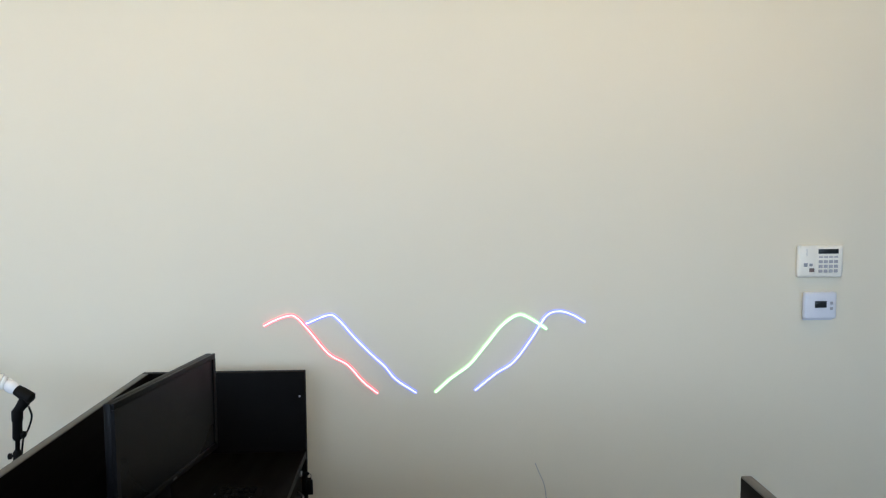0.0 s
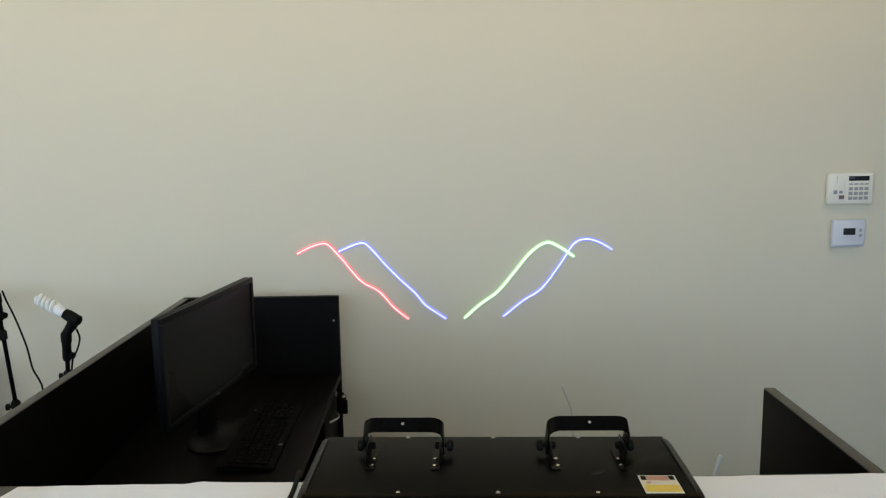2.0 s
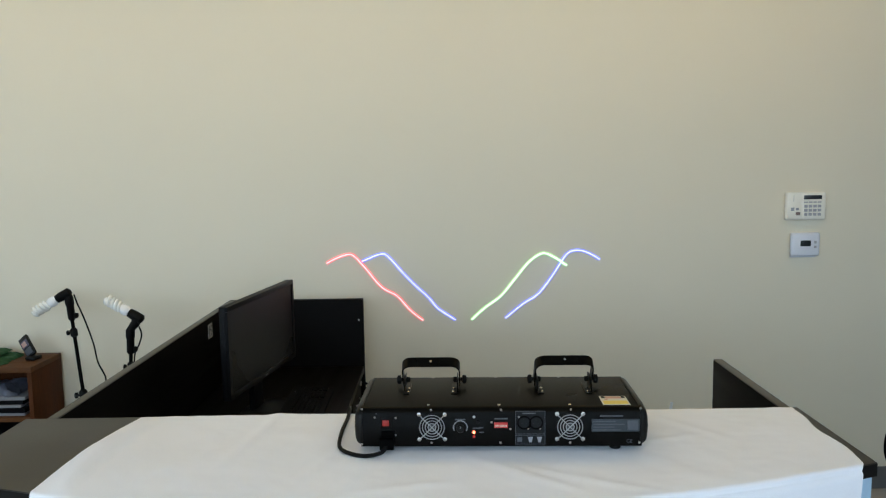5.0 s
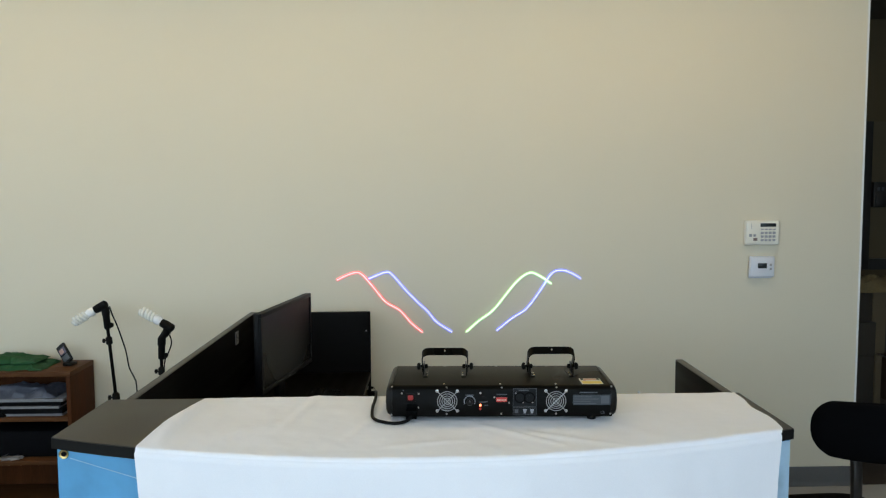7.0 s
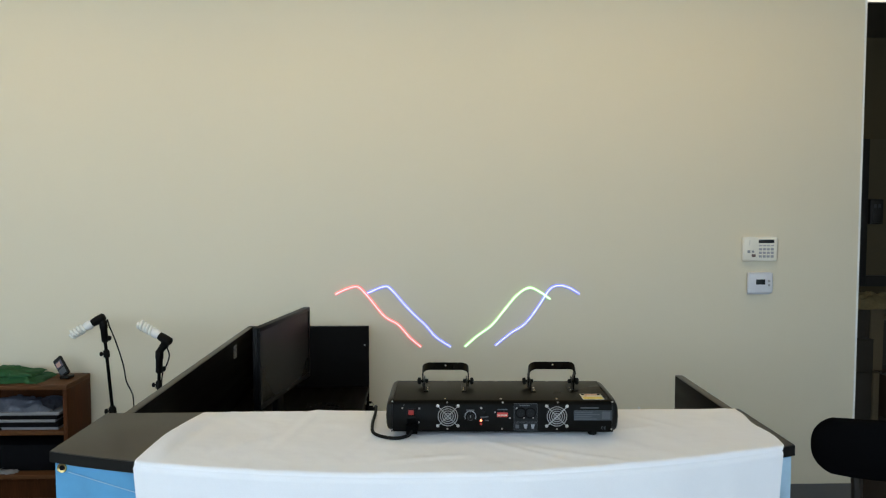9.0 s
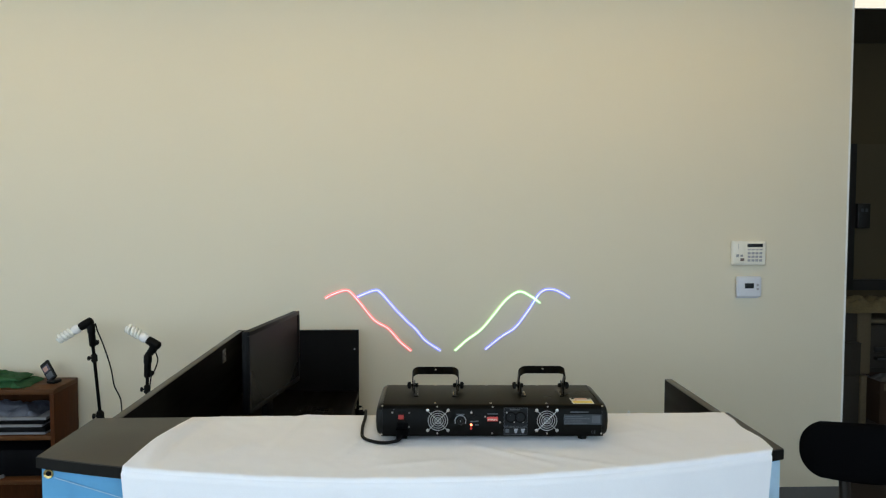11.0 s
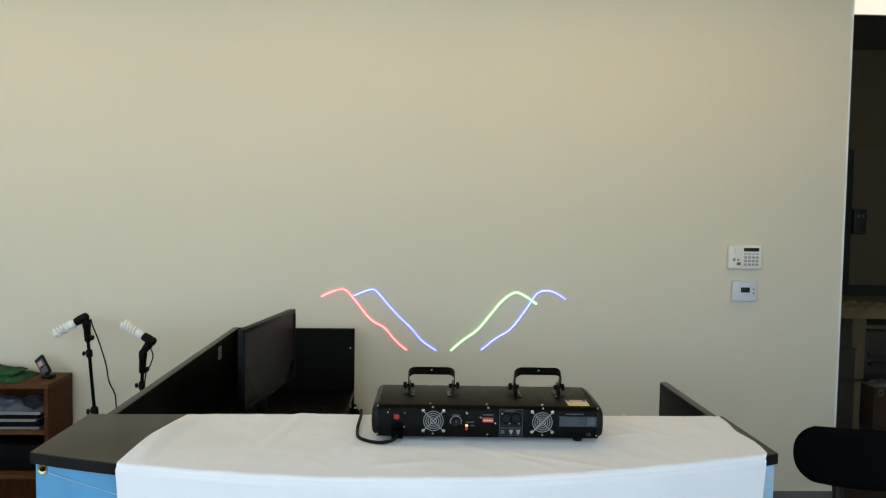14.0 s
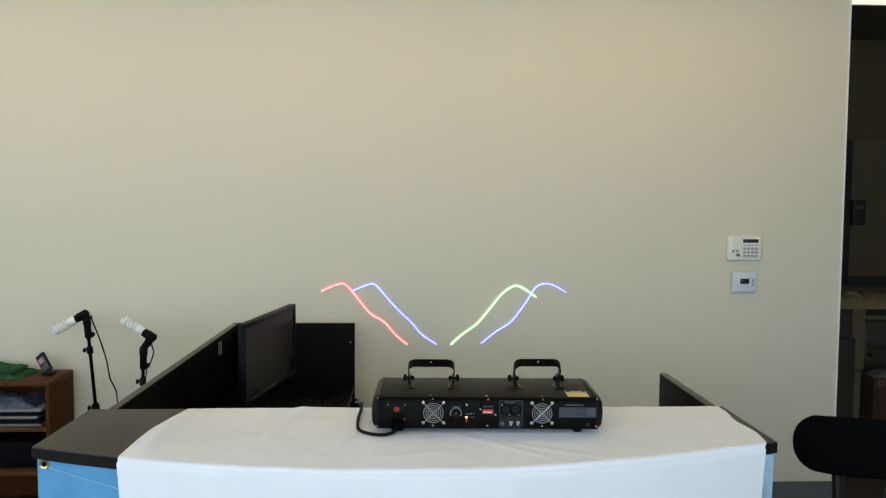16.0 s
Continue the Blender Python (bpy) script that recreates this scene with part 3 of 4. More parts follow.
for i in range(22):
    a, b = radians(-30 + 240 * i / 22), radians(-30 + 240 * (i + 0.8) / 22)
    q = [dial.verts.new((x + r * math.cos(w), -0.0012, z + r * math.sin(w))) for r, w in ((0.0135, a), (0.0135, b), (0.0160, b), (0.0160, a))]
    dial.faces.new(q)
kn = part("knob", lathe([(0.0085, 0), (0.0085, 0.009), (0.007, 0.011)], (x, 0, z - 0.001), (0, -1, 0), 20), ENDCAP, proj, "round black sensitivity knob", LP)
part("dial_print", dial, PRINT_LINE, kn, "printed white scale", LP, 0)
part("pointer", box(x - 0.0006, x + 0.0006, -0.0118, -0.0108, z, z + 0.006), PRINT_LINE, kn, "", LP)
x, z = face(627, 350)
part("button", lathe([(0.004, 0), (0.004, 0.003)], (x, 0, z), (0, -1, 0), 14), RUBBER, proj, "", LP)
screw_at(611, 327, 0.0032)
x, z = face(610, 393)
part("indicator_led", lathe([(0.0032, 0), (0.0032, 0.003), (0.0018, 0.005)], (x, 0, z), (0, -1, 0), 12), LED, proj, "glowing orange indicator", LP)
x, z = face(610, 412)
part("indicator_led", lathe([(0.0032, 0), (0.0032, 0.003), (0.0018, 0.005)], (x, 0, z), (0, -1, 0), 12), RED, proj, "unlit red indicator", LP)
x, z = face(724, 362)
dip = part("dip_switch", box(x - 0.0145, x + 0.0145, -0.003, 0.001, z - 0.006, z + 0.006, 0.0006), RED, proj, "red switch block", LP)
for i in range(10):
    part("slider", box(x - 0.0128 + i * 0.0026, x - 0.0112 + i * 0.0026, -0.0042, -0.003, z - 0.003, z + 0.001), LABEL_WHITE, dip, "", LP)
screw_at(685, 350, 0.0026), screw_at(764, 380, 0.0026)


def line_frame(x0, x1, z0, z1, w):
    f = box(x0, x1, -0.0012, 0.0002, z0, z0 + w)
    box(x0, x1, -0.0012, 0.0002, z1 - w, z1, bm=f)
    box(x0, x0 + w, -0.0012, 0.0002, z0 + w, z1 - w, bm=f)
    box(x1 - w, x1, -0.0012, 0.0002, z0 + w, z1 - w, bm=f)
    return f


(xa, zb), (xb, za) = face(785, 302), face(910, 402)
part("socket_plate", box(xa, xb, -0.0007, 0.0002, za, zb), SOCKET_PLATE, proj, "bluish black socket plate", LP, 0)
part("socket_frame_print", line_frame(xa, xb, za, zb, 0.0008), PRINT_GREY, proj, "thin printed frame", LP, 0)
(xa, zb), (xb, za) = face(785, 406), face(910, 447)
part("socket_plate", box(xa, xb, -0.0007, 0.0002, za, zb), SOCKET_PLATE, proj, "bluish black socket plate", LP, 0)
part("socket_frame_print", line_frame(xa, xb, za, zb, 0.0008), PRINT_GREY, proj, "thin printed frame", LP, 0)
for cx in (822, 872):
    x, z = face(cx, 352)
    xlr = part("signal_socket", lathe([(0.0150, 0), (0.0150, 0.003), (0.0122, 0.003), (0.0122, 0.001), (0.001, 0.001)], (x, 0.0005, z), (0, -1, 0), 24), SOCKET_BLACK, proj, "round black signal socket", LP)
    for a in (90, 210, 330):
        part("pin", rod((x + 0.005 * math.cos(radians(a)), 0, z + 0.005 * math.sin(radians(a))), (x + 0.005 * math.cos(radians(a)), -0.002, z + 0.005 * math.sin(radians(a))), 0.001, 6), ENDCAP, xlr, "", LP)
for c in ((800, 328), (838, 378), (888, 378)):
    screw_at(*c, 0.0024)
for cx in (848, 886):
    x, z = face(cx, 426)
    part("connector_print", prism([(x - 0.0055, z + 0.006), (x + 0.0055, z + 0.006), (x + 0.0025, z - 0.006), (x - 0.0025, z - 0.006)], -0.0014, 0.0), PRINT_LINE, proj, "", LP, 0)
x, z = face(803, 426)
part("connector_print", box(x - 0.005, x + 0.005, -0.0014, 0, z - 0.005, z + 0.005), PRINT_GREY, proj, "", LP, 0)
(xa, zb), (xb, za) = face(1105, 338), face(1305, 392)
plate = part("rating_plate", box(xa, xb, -0.0012, 0.0002, za, zb), PLATE, proj, "bluish rating plate with fine print", LP)
random.seed(8)
for i in range(4):
    zz = zb - 0.004 - i * 0.0062
    part("print_bar", box(xa + 0.003, xa + 0.045 + 0.025 * random.random(), -0.0018, -0.0012, zz - 0.0022, zz), PRINT_GREY, plate, "", LP, 0)
part("print_bar", box(xb - 0.026, xb - 0.004, -0.0018, -0.0012, za + 0.004, zb - 0.003), PRINT_GREY, plate, "", LP, 0)
for cx0, cx1, cz in ((1140, 1235, 325), (195, 200, 312), (531, 575, 338), (697, 752, 335), (632, 650, 374), (632, 652, 394), (815, 870, 312), (605, 640, 376)):
    (xa, z), (xb, _) = face(cx0, cz), face(cx1, cz)
    part("print_bar", box(xa, xb, -0.001, 0.0002, z - 0.0014, z + 0.0014), PRINT_GREY, proj, "", LP, 0)
txt = bpy.data.curves.new("mark", "FONT")
txt.body, txt.size, txt.extrude = "CE", 0.0105, 0.0003
tmp = new("mark", txt)
x, z = face(1250, 440)
data = bpy.data.meshes.new_from_object(tmp)
bpy.data.objects.remove(tmp)
data.materials.append(PRINT_GREY)
data.transform(pose(x, -0.0006, z, 90))
mark = new("conformity_mark", data)
mark.parent = proj
# warning sticker on the lid
stk = part("warning_sticker", box(0.222, 0.280, 0.018, 0.078, LH1, LH1 + 0.0008), LABEL_WHITE, proj, "white warning sticker with red header and yellow band", LP)
part("yellow_band", box(0.225, 0.277, 0.021, 0.044, LH1 + 0.0008, LH1 + 0.0013), YELLOW, stk, "", LP)
part("red_band", box(0.234, 0.268, 0.060, 0.074, LH1 + 0.0008, LH1 + 0.0013), LABEL_RED, stk, "", LP)
part("black_corner", box(0.225, 0.233, 0.062, 0.075, LH1 + 0.0008, LH1 + 0.0013), DARK_BOOK, stk, "", LP)
part("black_corner", box(0.269, 0.277, 0.062, 0.075, LH1 + 0.0008, LH1 + 0.0013), DARK_BOOK, stk, "", LP)
part("red_symbol", lathe([(0.004, 0), (0.004, 0.0005)], (0.234, 0.052, LH1 + 0.0008), (0, 0, 1), 12), LABEL_RED, stk, "", LP)
for x in (-0.155, -0.002, 0.150):
    part("lid_screw", lathe([(0.0038, 0), (0.0038, 0.001), (0.002, 0.002)], (x, LD - 0.012, LH1), (0, 0, 1), 10), STEEL, proj, "", LP)
    part("lid_screw", lathe([(0.0034, 0), (0.0034, 0.001), (0.002, 0.002)], (x, 0.020, LH1), (0, 0, 1), 10), STEEL, proj, "", LP)
# emitting windows on the far side
for x in (-0.22, -0.075, 0.075, 0.22):
    part("beam_window", box(x - 0.03, x + 0.03, LD - 0.001, LD + 0.002, 0.035, 0.08, 0.001), LCD, proj, "dark glass beam window", LP)


def carry_handle(cx, high):
    """A yoke of flat bar, leaning to the front, on two screwed brackets."""
    half, pz, py, lean = 0.067, LH1 + 0.018, 0.158, radians(37)
    path = []
    for i in range(9):
        w = math.pi * i / 16
        path.append((-half + 0.022 - 0.022 * math.cos(w), high - 0.022 + 0.022 * math.sin(w)))
    prof = [(-half, -0.010), (-half, 0.02)] + path + [(-a, b) for a, b in path[::-1]] + [(half, 0.02), (half, -0.010)]
    strap = bmesh.new()
    wide, thick = 0.013, 0.0028
    rows = []
    n = len(prof)
    for i, (a, b) in enumerate(prof):
        p0, p1 = Vector(prof[max(0, i - 1)]), Vector(prof[min(n - 1, i + 1)])
        d = (p1 - p0).normalized()
        nx, nz = -d.y, d.x
        row = []
        for off, wy in ((0, -wide), (0, wide), (thick, wide), (thick, -wide)):
            xx, rr, yy = a - nx * off, b - nz * off, wy
            yl = -rr * math.sin(lean) + yy * math.cos(lean)
            zl = rr * math.cos(lean) + yy * math.sin(lean)
            row.append(strap.verts.new((cx + xx, py + yl, pz + zl)))
        rows.append(row)
    for r0, r1 in zip(rows, rows[1:]):
        for j in range(4):
            strap.faces.new((r0[j], r0[(j + 1) % 4], r1[(j + 1) % 4], r1[j]))
    strap.faces.new(rows[0])
    strap.faces.new(rows[-1][::-1])
    h = part("carrying_handle", strap, POWDER, proj, "bent flat-bar handle", LP)
    part("rivet", lathe([(0.0028, 0), (0.0028, 0.001), (0.0015, 0.002)], (cx, py - high * math.sin(lean) - 0.001, pz + high * math.cos(lean) + 0.001), (0, -math.sin(lean), math.cos(lean)), 10), STEEL, h, "", LP)
    for s in (-1, 1):
        br = box(cx + s * (half - 0.006) - 0.0015, cx + s * (half - 0.006) + 0.0015, py - 0.045, py + 0.018, LH1, LH1 + 0.030, 0.001)
        box(cx + s * (half - 0.013) - 0.0075, cx + s * (half - 0.013) + 0.0055, py - 0.062, py + 0.018, LH1, LH1 + 0.003, bm=br)
        b = part("bracket", br, POWDER, h, "", LP)
        kn = lathe([(0.004, -0.012), (0.004, 0.004), (0.0095, 0.005), (0.0105, 0.009), (0.0095, 0.013), (0.005, 0.015)], (cx + s * half, py, pz), (s, 0, 0), 14)
        part("knob", kn, RUBBER, h, "black clamping knob", LP)
        part("nut", lathe([(0.007, 0), (0.007, 0.007), (0.004, 0.009)], (cx + s * (half - 0.008), py, pz), (-s, 0, 0), 6), RUBBER, h, "", LP)
        for y in (-0.048, -0.022):
            part("screw", lathe([(0.0036, 0), (0.0036, 0.001), (0.0018, 0.002)], (cx + s * (half - 0.015), py + y, LH1 + 0.003), (0, 0, 1), 10), STEEL, h, "bright screw", LP)


carry_handle(-0.154, 0.066)
carry_handle(0.151, 0.070)


def smooth_path(pts, n=8):
    """Catmull-Rom through the points."""
    p = [Vector(q) for q in pts]
    p = [p[0] * 2 - p[1]] + p + [p[-1] * 2 - p[-2]]
    out = []
    for i in range(1, len(p) - 2):
        for k in range(n):
            t = k / n
            out.append(0.5 * ((2 * p[i]) + (p[i + 1] - p[i - 1]) * t + (2 * p[i - 1] - 5 * p[i] + 4 * p[i + 1] - p[i + 2]) * t * t
                              + (3 * p[i] - p[i - 1] - 3 * p[i + 1] + p[i + 2]) * t ** 3))
    return out + [p[-2]]


cab = thing("power_cable", pose(-0.05, -2.15, TOP + 0.004), "black power cable looped on the white cloth beside the projector", "cable")
part("cord", tube(smooth_path([(0.014, -2.197, 1.092), (0.004, -2.206, 1.082), (-0.025, -2.210, 1.0765), (-0.060, -2.196, 1.0755), (-0.092, -2.155, 1.0755), (-0.100, -2.06, 1.0755), (-0.098, -1.96, 1.076),
                               (-0.100, -1.895, 1.078), (-0.104, -1.872, 1.062), (-0.106, -1.866, 0.98), (-0.112, -1.86, 0.5), (-0.13, -1.80, 0.02), (-0.2, -1.6, 0.008)]), 0.0045, 8), RUBBER, cab)
part("plug", prism([(-0.001, 1.083), (0.029, 1.083), (0.029, 1.108), (-0.001, 1.108)], -2.200, -2.184, "y", 0.003), SOCKET_BLACK, cab, "black moulded plug")

# ---------------------------------------------------------------- things on the lower desk
MON = Matrix.Translation((-0.5540, -0.874, 0.742)) @ Matrix.Rotation(math.atan2(0.638, 0.109), 4, "Z")
mon = thing("computer_monitor", MON, "wide flat black computer monitor, switched off, standing on the desk", "monitor")
HW, Z0, Z1 = 0.3155, 0.134, 0.468
part("back_shell", box(-HW, HW, 0.006, 0.030, Z0, Z1, 0.006), BEZEL, mon, "", MON)
part("rear_hump", box(-HW * 0.6, HW * 0.6, 0.030, 0.060, Z0 + 0.05, Z1 - 0.08, 0.012), BEZEL, mon, "", MON)
bz = box(-HW, HW, -0.004, 0.006, Z1 - 0.018, Z1, 0.002)
box(-HW, HW, -0.004, 0.006, Z0, Z0 + 0.022, 0.002, bm=bz)
box(-HW, -HW + 0.018, -0.004, 0.006, Z0 + 0.022, Z1 - 0.018, bm=bz)
box(HW - 0.018, HW, -0.004, 0.006, Z0 + 0.022, Z1 - 0.018, bm=bz)
part("bezel", bz, BEZEL, mon, "glossy black bezel", MON)
part("screen", box(-HW + 0.018, HW - 0.018, 0.0, 0.005, Z0 + 0.022, Z1 - 0.018), SCREEN, mon, "dark blank screen", MON)
part("stand_neck", prism([(-0.045, 0.012), (0.045, 0.012), (0.035, 0.2), (-0.035, 0.2)], 0.030, 0.055, "y", 0.004), BEZEL, mon, "", MON)
ell = bmesh.new()
ringsb = []
for sc, h in ((1.0, 0.0), (1.0, 0.006), (0.93, 0.012), (0.3, 0.020)):
    ringsb.append([ell.verts.new((0.145 * sc * math.cos(w), -0.01 + 0.105 * sc * math.sin(w), h)) for w in (2 * math.pi * i / 36 for i in range(36))])
for a, b in zip(ringsb, ringsb[1:]):
    for i in range(36):
        ell.faces.new((a[i], a[(i + 1) % 36], b[(i + 1) % 36], b[i]))
ell.faces.new(ringsb[0][::-1])
ell.faces.new(ringsb[-1])
part("stand_base", ell, BEZEL, mon, "glossy oval stand base", MON)
part("brand_mark", box(-0.012, 0.012, -0.0048, -0.004, Z0 + 0.007, Z0 + 0.013), PRINT_GREY, mon, "small grey emblem", MON)

KB = pose(-0.409, -0.882, 0.7405, 0, 0, 91.0)
keyb = thing("keyboard", KB, "black computer keyboard lying on the desk", "keyboard")
part("case", prism([(-0.083, 0.0), (0.083, 0.0), (0.083, 0.020), (0.05, 0.022), (-0.075, 0.012), (-0.083, 0.009)], -0.268, 0.268, "x", 0.003), KEYCAP, keyb, "", KB)
keys = bmesh.new()
for r in range(6):
    for c in range(22):
        if c in (15, 19) and r < 3:
            continue
        x, y = -0.252 + c * 0.023, -0.062 + r * 0.0195
        z = 0.012 + (y + 0.075) * 0.075
        box(x, x + 0.019, y, y + 0.0165, z - 0.002, z + 0.006, bm=keys)
part("keys", keys, KEYCAP, keyb, "rows of black keys", KB)
part("badge", lathe([(0.007, 0), (0.007, 0.001)], (-0.10, -0.0735, 0.0125), (0, 0, 1), 14), PRINT_GREY, keyb, "round grey badge", KB)
part("status_light", box(0.18, 0.19, 0.064, 0.068, 0.0215, 0.0232), PRINT_GREY, keyb, "", KB)

# ---------------------------------------------------------------- wall fixtures
kp = thing("alarm_keypad", pose(1.915, 0, 1.455), "white wall-mounted alarm keypad with dark display and grey keys", "alarm keypad")
part("body", box(1.820, 2.015, -0.028, 0, 1.384, 1.520, 0.010, 3), WARM_PLASTIC, kp)
part("door", box(1.826, 1.893, -0.0305, -0.027, 1.394, 1.518, 0.002), WARM_PLASTIC, kp, "plain white flap")
part("display", box(1.905, 1.992, -0.0300, -0.027, 1.485, 1.505, 0.001), LCD, kp, "dark text display")
for c in range(4):
    part("function_key", box(1.907 + c * 0.022, 1.924 + c * 0.022, -0.0305, -0.0275, 1.468, 1.474, 0.001), GREY_KEY, kp)
    for r in range(3):
        part("key", box(1.907 + c * 0.022, 1.923 + c * 0.022, -0.0325, -0.0275, 1.405 + r * 0.020, 1.418 + r * 0.020, 0.0015), GREY_KEY, kp)
part("emblem", box(1.866, 1.888, -0.0312, -0.0300, 1.408, 1.424), mat("brown_grey_print", (0.16, 0.11, 0.10), 0.5, bump=0), kp, "small dark printed emblem")
part("emblem", box(1.842, 1.858, -0.0312, -0.0300, 1.430, 1.446), PRINT_LINE, kp, "small grey printed emblem")
part("emblem", box(1.866, 1.880, -0.0312, -0.0300, 1.432, 1.444), PRINT_LINE, kp, "small grey printed emblem")
part("seam", box(1.853, 1.855, -0.0312, -0.0300, 1.475, 1.505), GREY_KEY, kp)
ts = thing("thermostat", pose(1.920, 0, 1.26), "square white wall thermostat with a small dark display", "thermostat")
part("wall_plate", box(1.855, 1.985, -0.008, 0, 1.197, 1.319, 0.004), THERMO, ts)
part("cover", box(1.850, 1.990, -0.034, -0.008, 1.205, 1.322, 0.010, 3), THERMO, ts)
part("display", box(1.893, 1.944, -0.0358, -0.033, 1.255, 1.284, 0.001), LCD, ts, "small dark display")
for z in (1.245, 1.268):
    part("button", box(1.960, 1.972, -0.0362, -0.033, z, z + 0.013, 0.002), GREY_KEY, ts, "small grey button")


# ---------------------------------------------------------------- light stands
def light_stand(foot, top, elbow, tip, label, collar, cord_pts=None):
    """A thin stand with a tilting lamp holder and a bare spiral bulb."""
    f, t, e, q = Vector(foot), Vector(top), Vector(elbow), Vector(tip)
    q = e + (q - e).normalized() * 0.170
    st = thing("light_stand", Matrix.Translation(f), label, "light stand", "photo light stands")
    d = (t - f).normalized()
    low = f + d * collar
    part("lower_tube", rod(f + d * 0.05, low, 0.0115), POWDER, st)
    part("upper_tube", rod(low - d * 0.02, t, 0.0085), POWDER, st)
    part("collar", lathe([(0.012, -0.026), (0.019, -0.02), (0.019, 0.016), (0.012, 0.026)], low, d, 14), RUBBER, st, "black clamping collar")
    part("collar_knob", lathe([(0.004, 0), (0.005, 0.022), (0.014, 0.024), (0.014, 0.036), (0.009, 0.039)], low, (-1, -0.3, 0), 10), RUBBER, st)
    mid = f + d * ((t - f).length - 0.170)
    part("collar", lathe([(0.010, -0.022), (0.016, -0.016), (0.016, 0.014), (0.010, 0.022)], mid, d, 14), RUBBER, st)
    part("collar_knob", lathe([(0.004, 0), (0.004, 0.018), (0.011, 0.020), (0.012, 0.030), (0.007, 0.033)], mid, (-1, -0.2, 0), 10), RUBBER, st)
    for k in range(3):
        a = radians(90 + 120 * k)
        out = Vector((math.cos(a), math.sin(a), 0)) * 0.20
        part("leg", tube([f + d * 0.30, f + out * 0.55 + Vector((0, 0, 0.14)), f + out + Vector((0, 0, 0.008))], 0.007, 8), POWDER, st)
        part("brace", rod(f + d * 0.10, f + out * 0.55 + Vector((0, 0, 0.14)), 0.005, 8), POWDER, st)
    hd = part("tilt_head", lathe([(0.012, -0.110), (0.017, -0.102), (0.017, -0.040), (0.020, -0.034), (0.020, 0.0), (0.012, 0.012)], t, d, 14), RUBBER, st, "black tilting bracket")
    part("tilt_knob", lathe([(0.004, 0), (0.004, 0.018), (0.013, 0.020), (0.013, 0.030), (0.008, 0.033)], t - d * 0.085, (1, -0.2, -0.1), 10), RUBBER, hd)
    ax = (q - e).normalized()
    joint = t.lerp(e, 0.6)
    part("socket", lathe([(0.012, -0.020), (0.022, -0.012), (0.0225, 0.028), (0.020, 0.050), (0.018, 0.052)], e, ax, 18), RUBBER, st, "black lamp socket")
    part("elbow", tube([t, joint, e + ax * 0.01], [0.016, 0.021, 0.021], 14), RUBBER, st)
    bulb = part("bulb", lathe([(0.014, 0.046), (0.0185, 0.054), (0.0235, 0.064), (0.0235, 0.078), (0.019, 0.094), (0.012, 0.099)], e, ax, 20), BULB_BASE, st, "white plastic bulb base")
    s = ax.orthogonal().normalized()
    u = ax.cross(s)
    length = (q - e).length - 0.092
    for ph in (0, math.pi):
        pts = []
        for i in range(57):
            k = i / 56
            w = ph + k * 2 * math.pi * 2.2
            r = 0.0185 * min(1, (1 - k) * 7 + 0.3)
            pts.append(e + ax * (0.094 + k * length) + (s * math.cos(w) + u * math.sin(w)) * r)
        part("spiral_tube", tube(pts, 0.0084, 8), BULB, bulb, "white spiral glass tube")
    if cord_pts:
        part("cord", tube(smooth_path(cord_pts), 0.0038, 6), RUBBER, st, "thin black cord")
    return st


light_stand((-1.526, -0.235, 0.0), (-1.614, -0.235, 1.094), (-1.622, -0.235, 1.111), (-1.770, -0.260, 1.026), "black light stand with a bare white spiral bulb, leaning slightly", 0.625,
            [(-1.606, -0.20, 1.10), (-1.600, -0.19, 1.06), (-1.588, -0.19, 1.03), (-1.566, -0.19, 0.97), (-1.534, -0.19, 0.86), (-1.519, -0.19, 0.77), (-1.492, -0.19, 0.709), (-1.484, -0.19, 0.658), (-1.47, -0.17, 0.3), (-1.44, -0.12, 0.006)])
light_stand((-1.325, -0.350, 0.0), (-1.288, -0.350, 0.957), (-1.243, -0.353, 1.012), (-1.413, -0.340, 1.112), "short black light stand with a bare white spiral bulb", 0.60,
            [(-1.253, -0.335, 0.97), (-1.246, -0.33, 0.93), (-1.262, -0.33, 0.88), (-1.280, -0.335, 0.84), (-1.290, -0.325, 0.70), (-1.26, -0.315, 0.3), (-1.24, -0.295, 0.006)])

# ---------------------------------------------------------------- bookcase and its load
BX0, BX1, BY0, BY1, BT = -2.75, -1.780, -0.302, -0.018, 0.777
bc = thing("bookcase", pose(-2.27, -0.16, 0), "low open cherry-veneer bookcase against the cream wall", "bookcase")
part("top_board", box(BX0, BX1, BY0, BY1, BT - 0.025, BT, 0.0015), CHERRY_FLAT, bc)
part("side_board", box(BX1 - 0.022, BX1 - 0.001, BY0 + 0.002, BY1, 0, BT - 0.0255, 0.001), CHERRY, bc)
part("side_board", box(BX0 + 0.001, BX0 + 0.022, BY0 + 0.002, BY1, 0, BT - 0.0255, 0.001), CHERRY, bc)
for z in (0.515, 0.285, 0.06):
    part("shelf_board", box(BX0 + 0.022, BX1 - 0.022, BY0 + 0.006, BY1 - 0.006, z, z + 0.022, 0.001), CHERRY_FLAT, bc)
part("back_board", box(BX0 + 0.022, BX1 - 0.022, BY1 - 0.006, BY1, 0.02, BT - 0.0255), CHERRY, bc)

SH = 0.537
z = SH
random.seed(12)
for i in range(5):
    h = (0.016, 0.024, 0.013, 0.022, 0.016)[i]
    x0 = -2.20 + 0.03 * random.random()
    solid("binder", box(x0, x0 + 0.345, -0.285 + 0.02 * random.random(), -0.05, z, z + h, 0.002), (PAD, DARK_BOOK)[i % 2],
          ("white paper pad in a flat stack on the shelf", "dark flat binder in a stack on the shelf")[i % 2], "binder", "flat stack of pads and binders")
    z += h


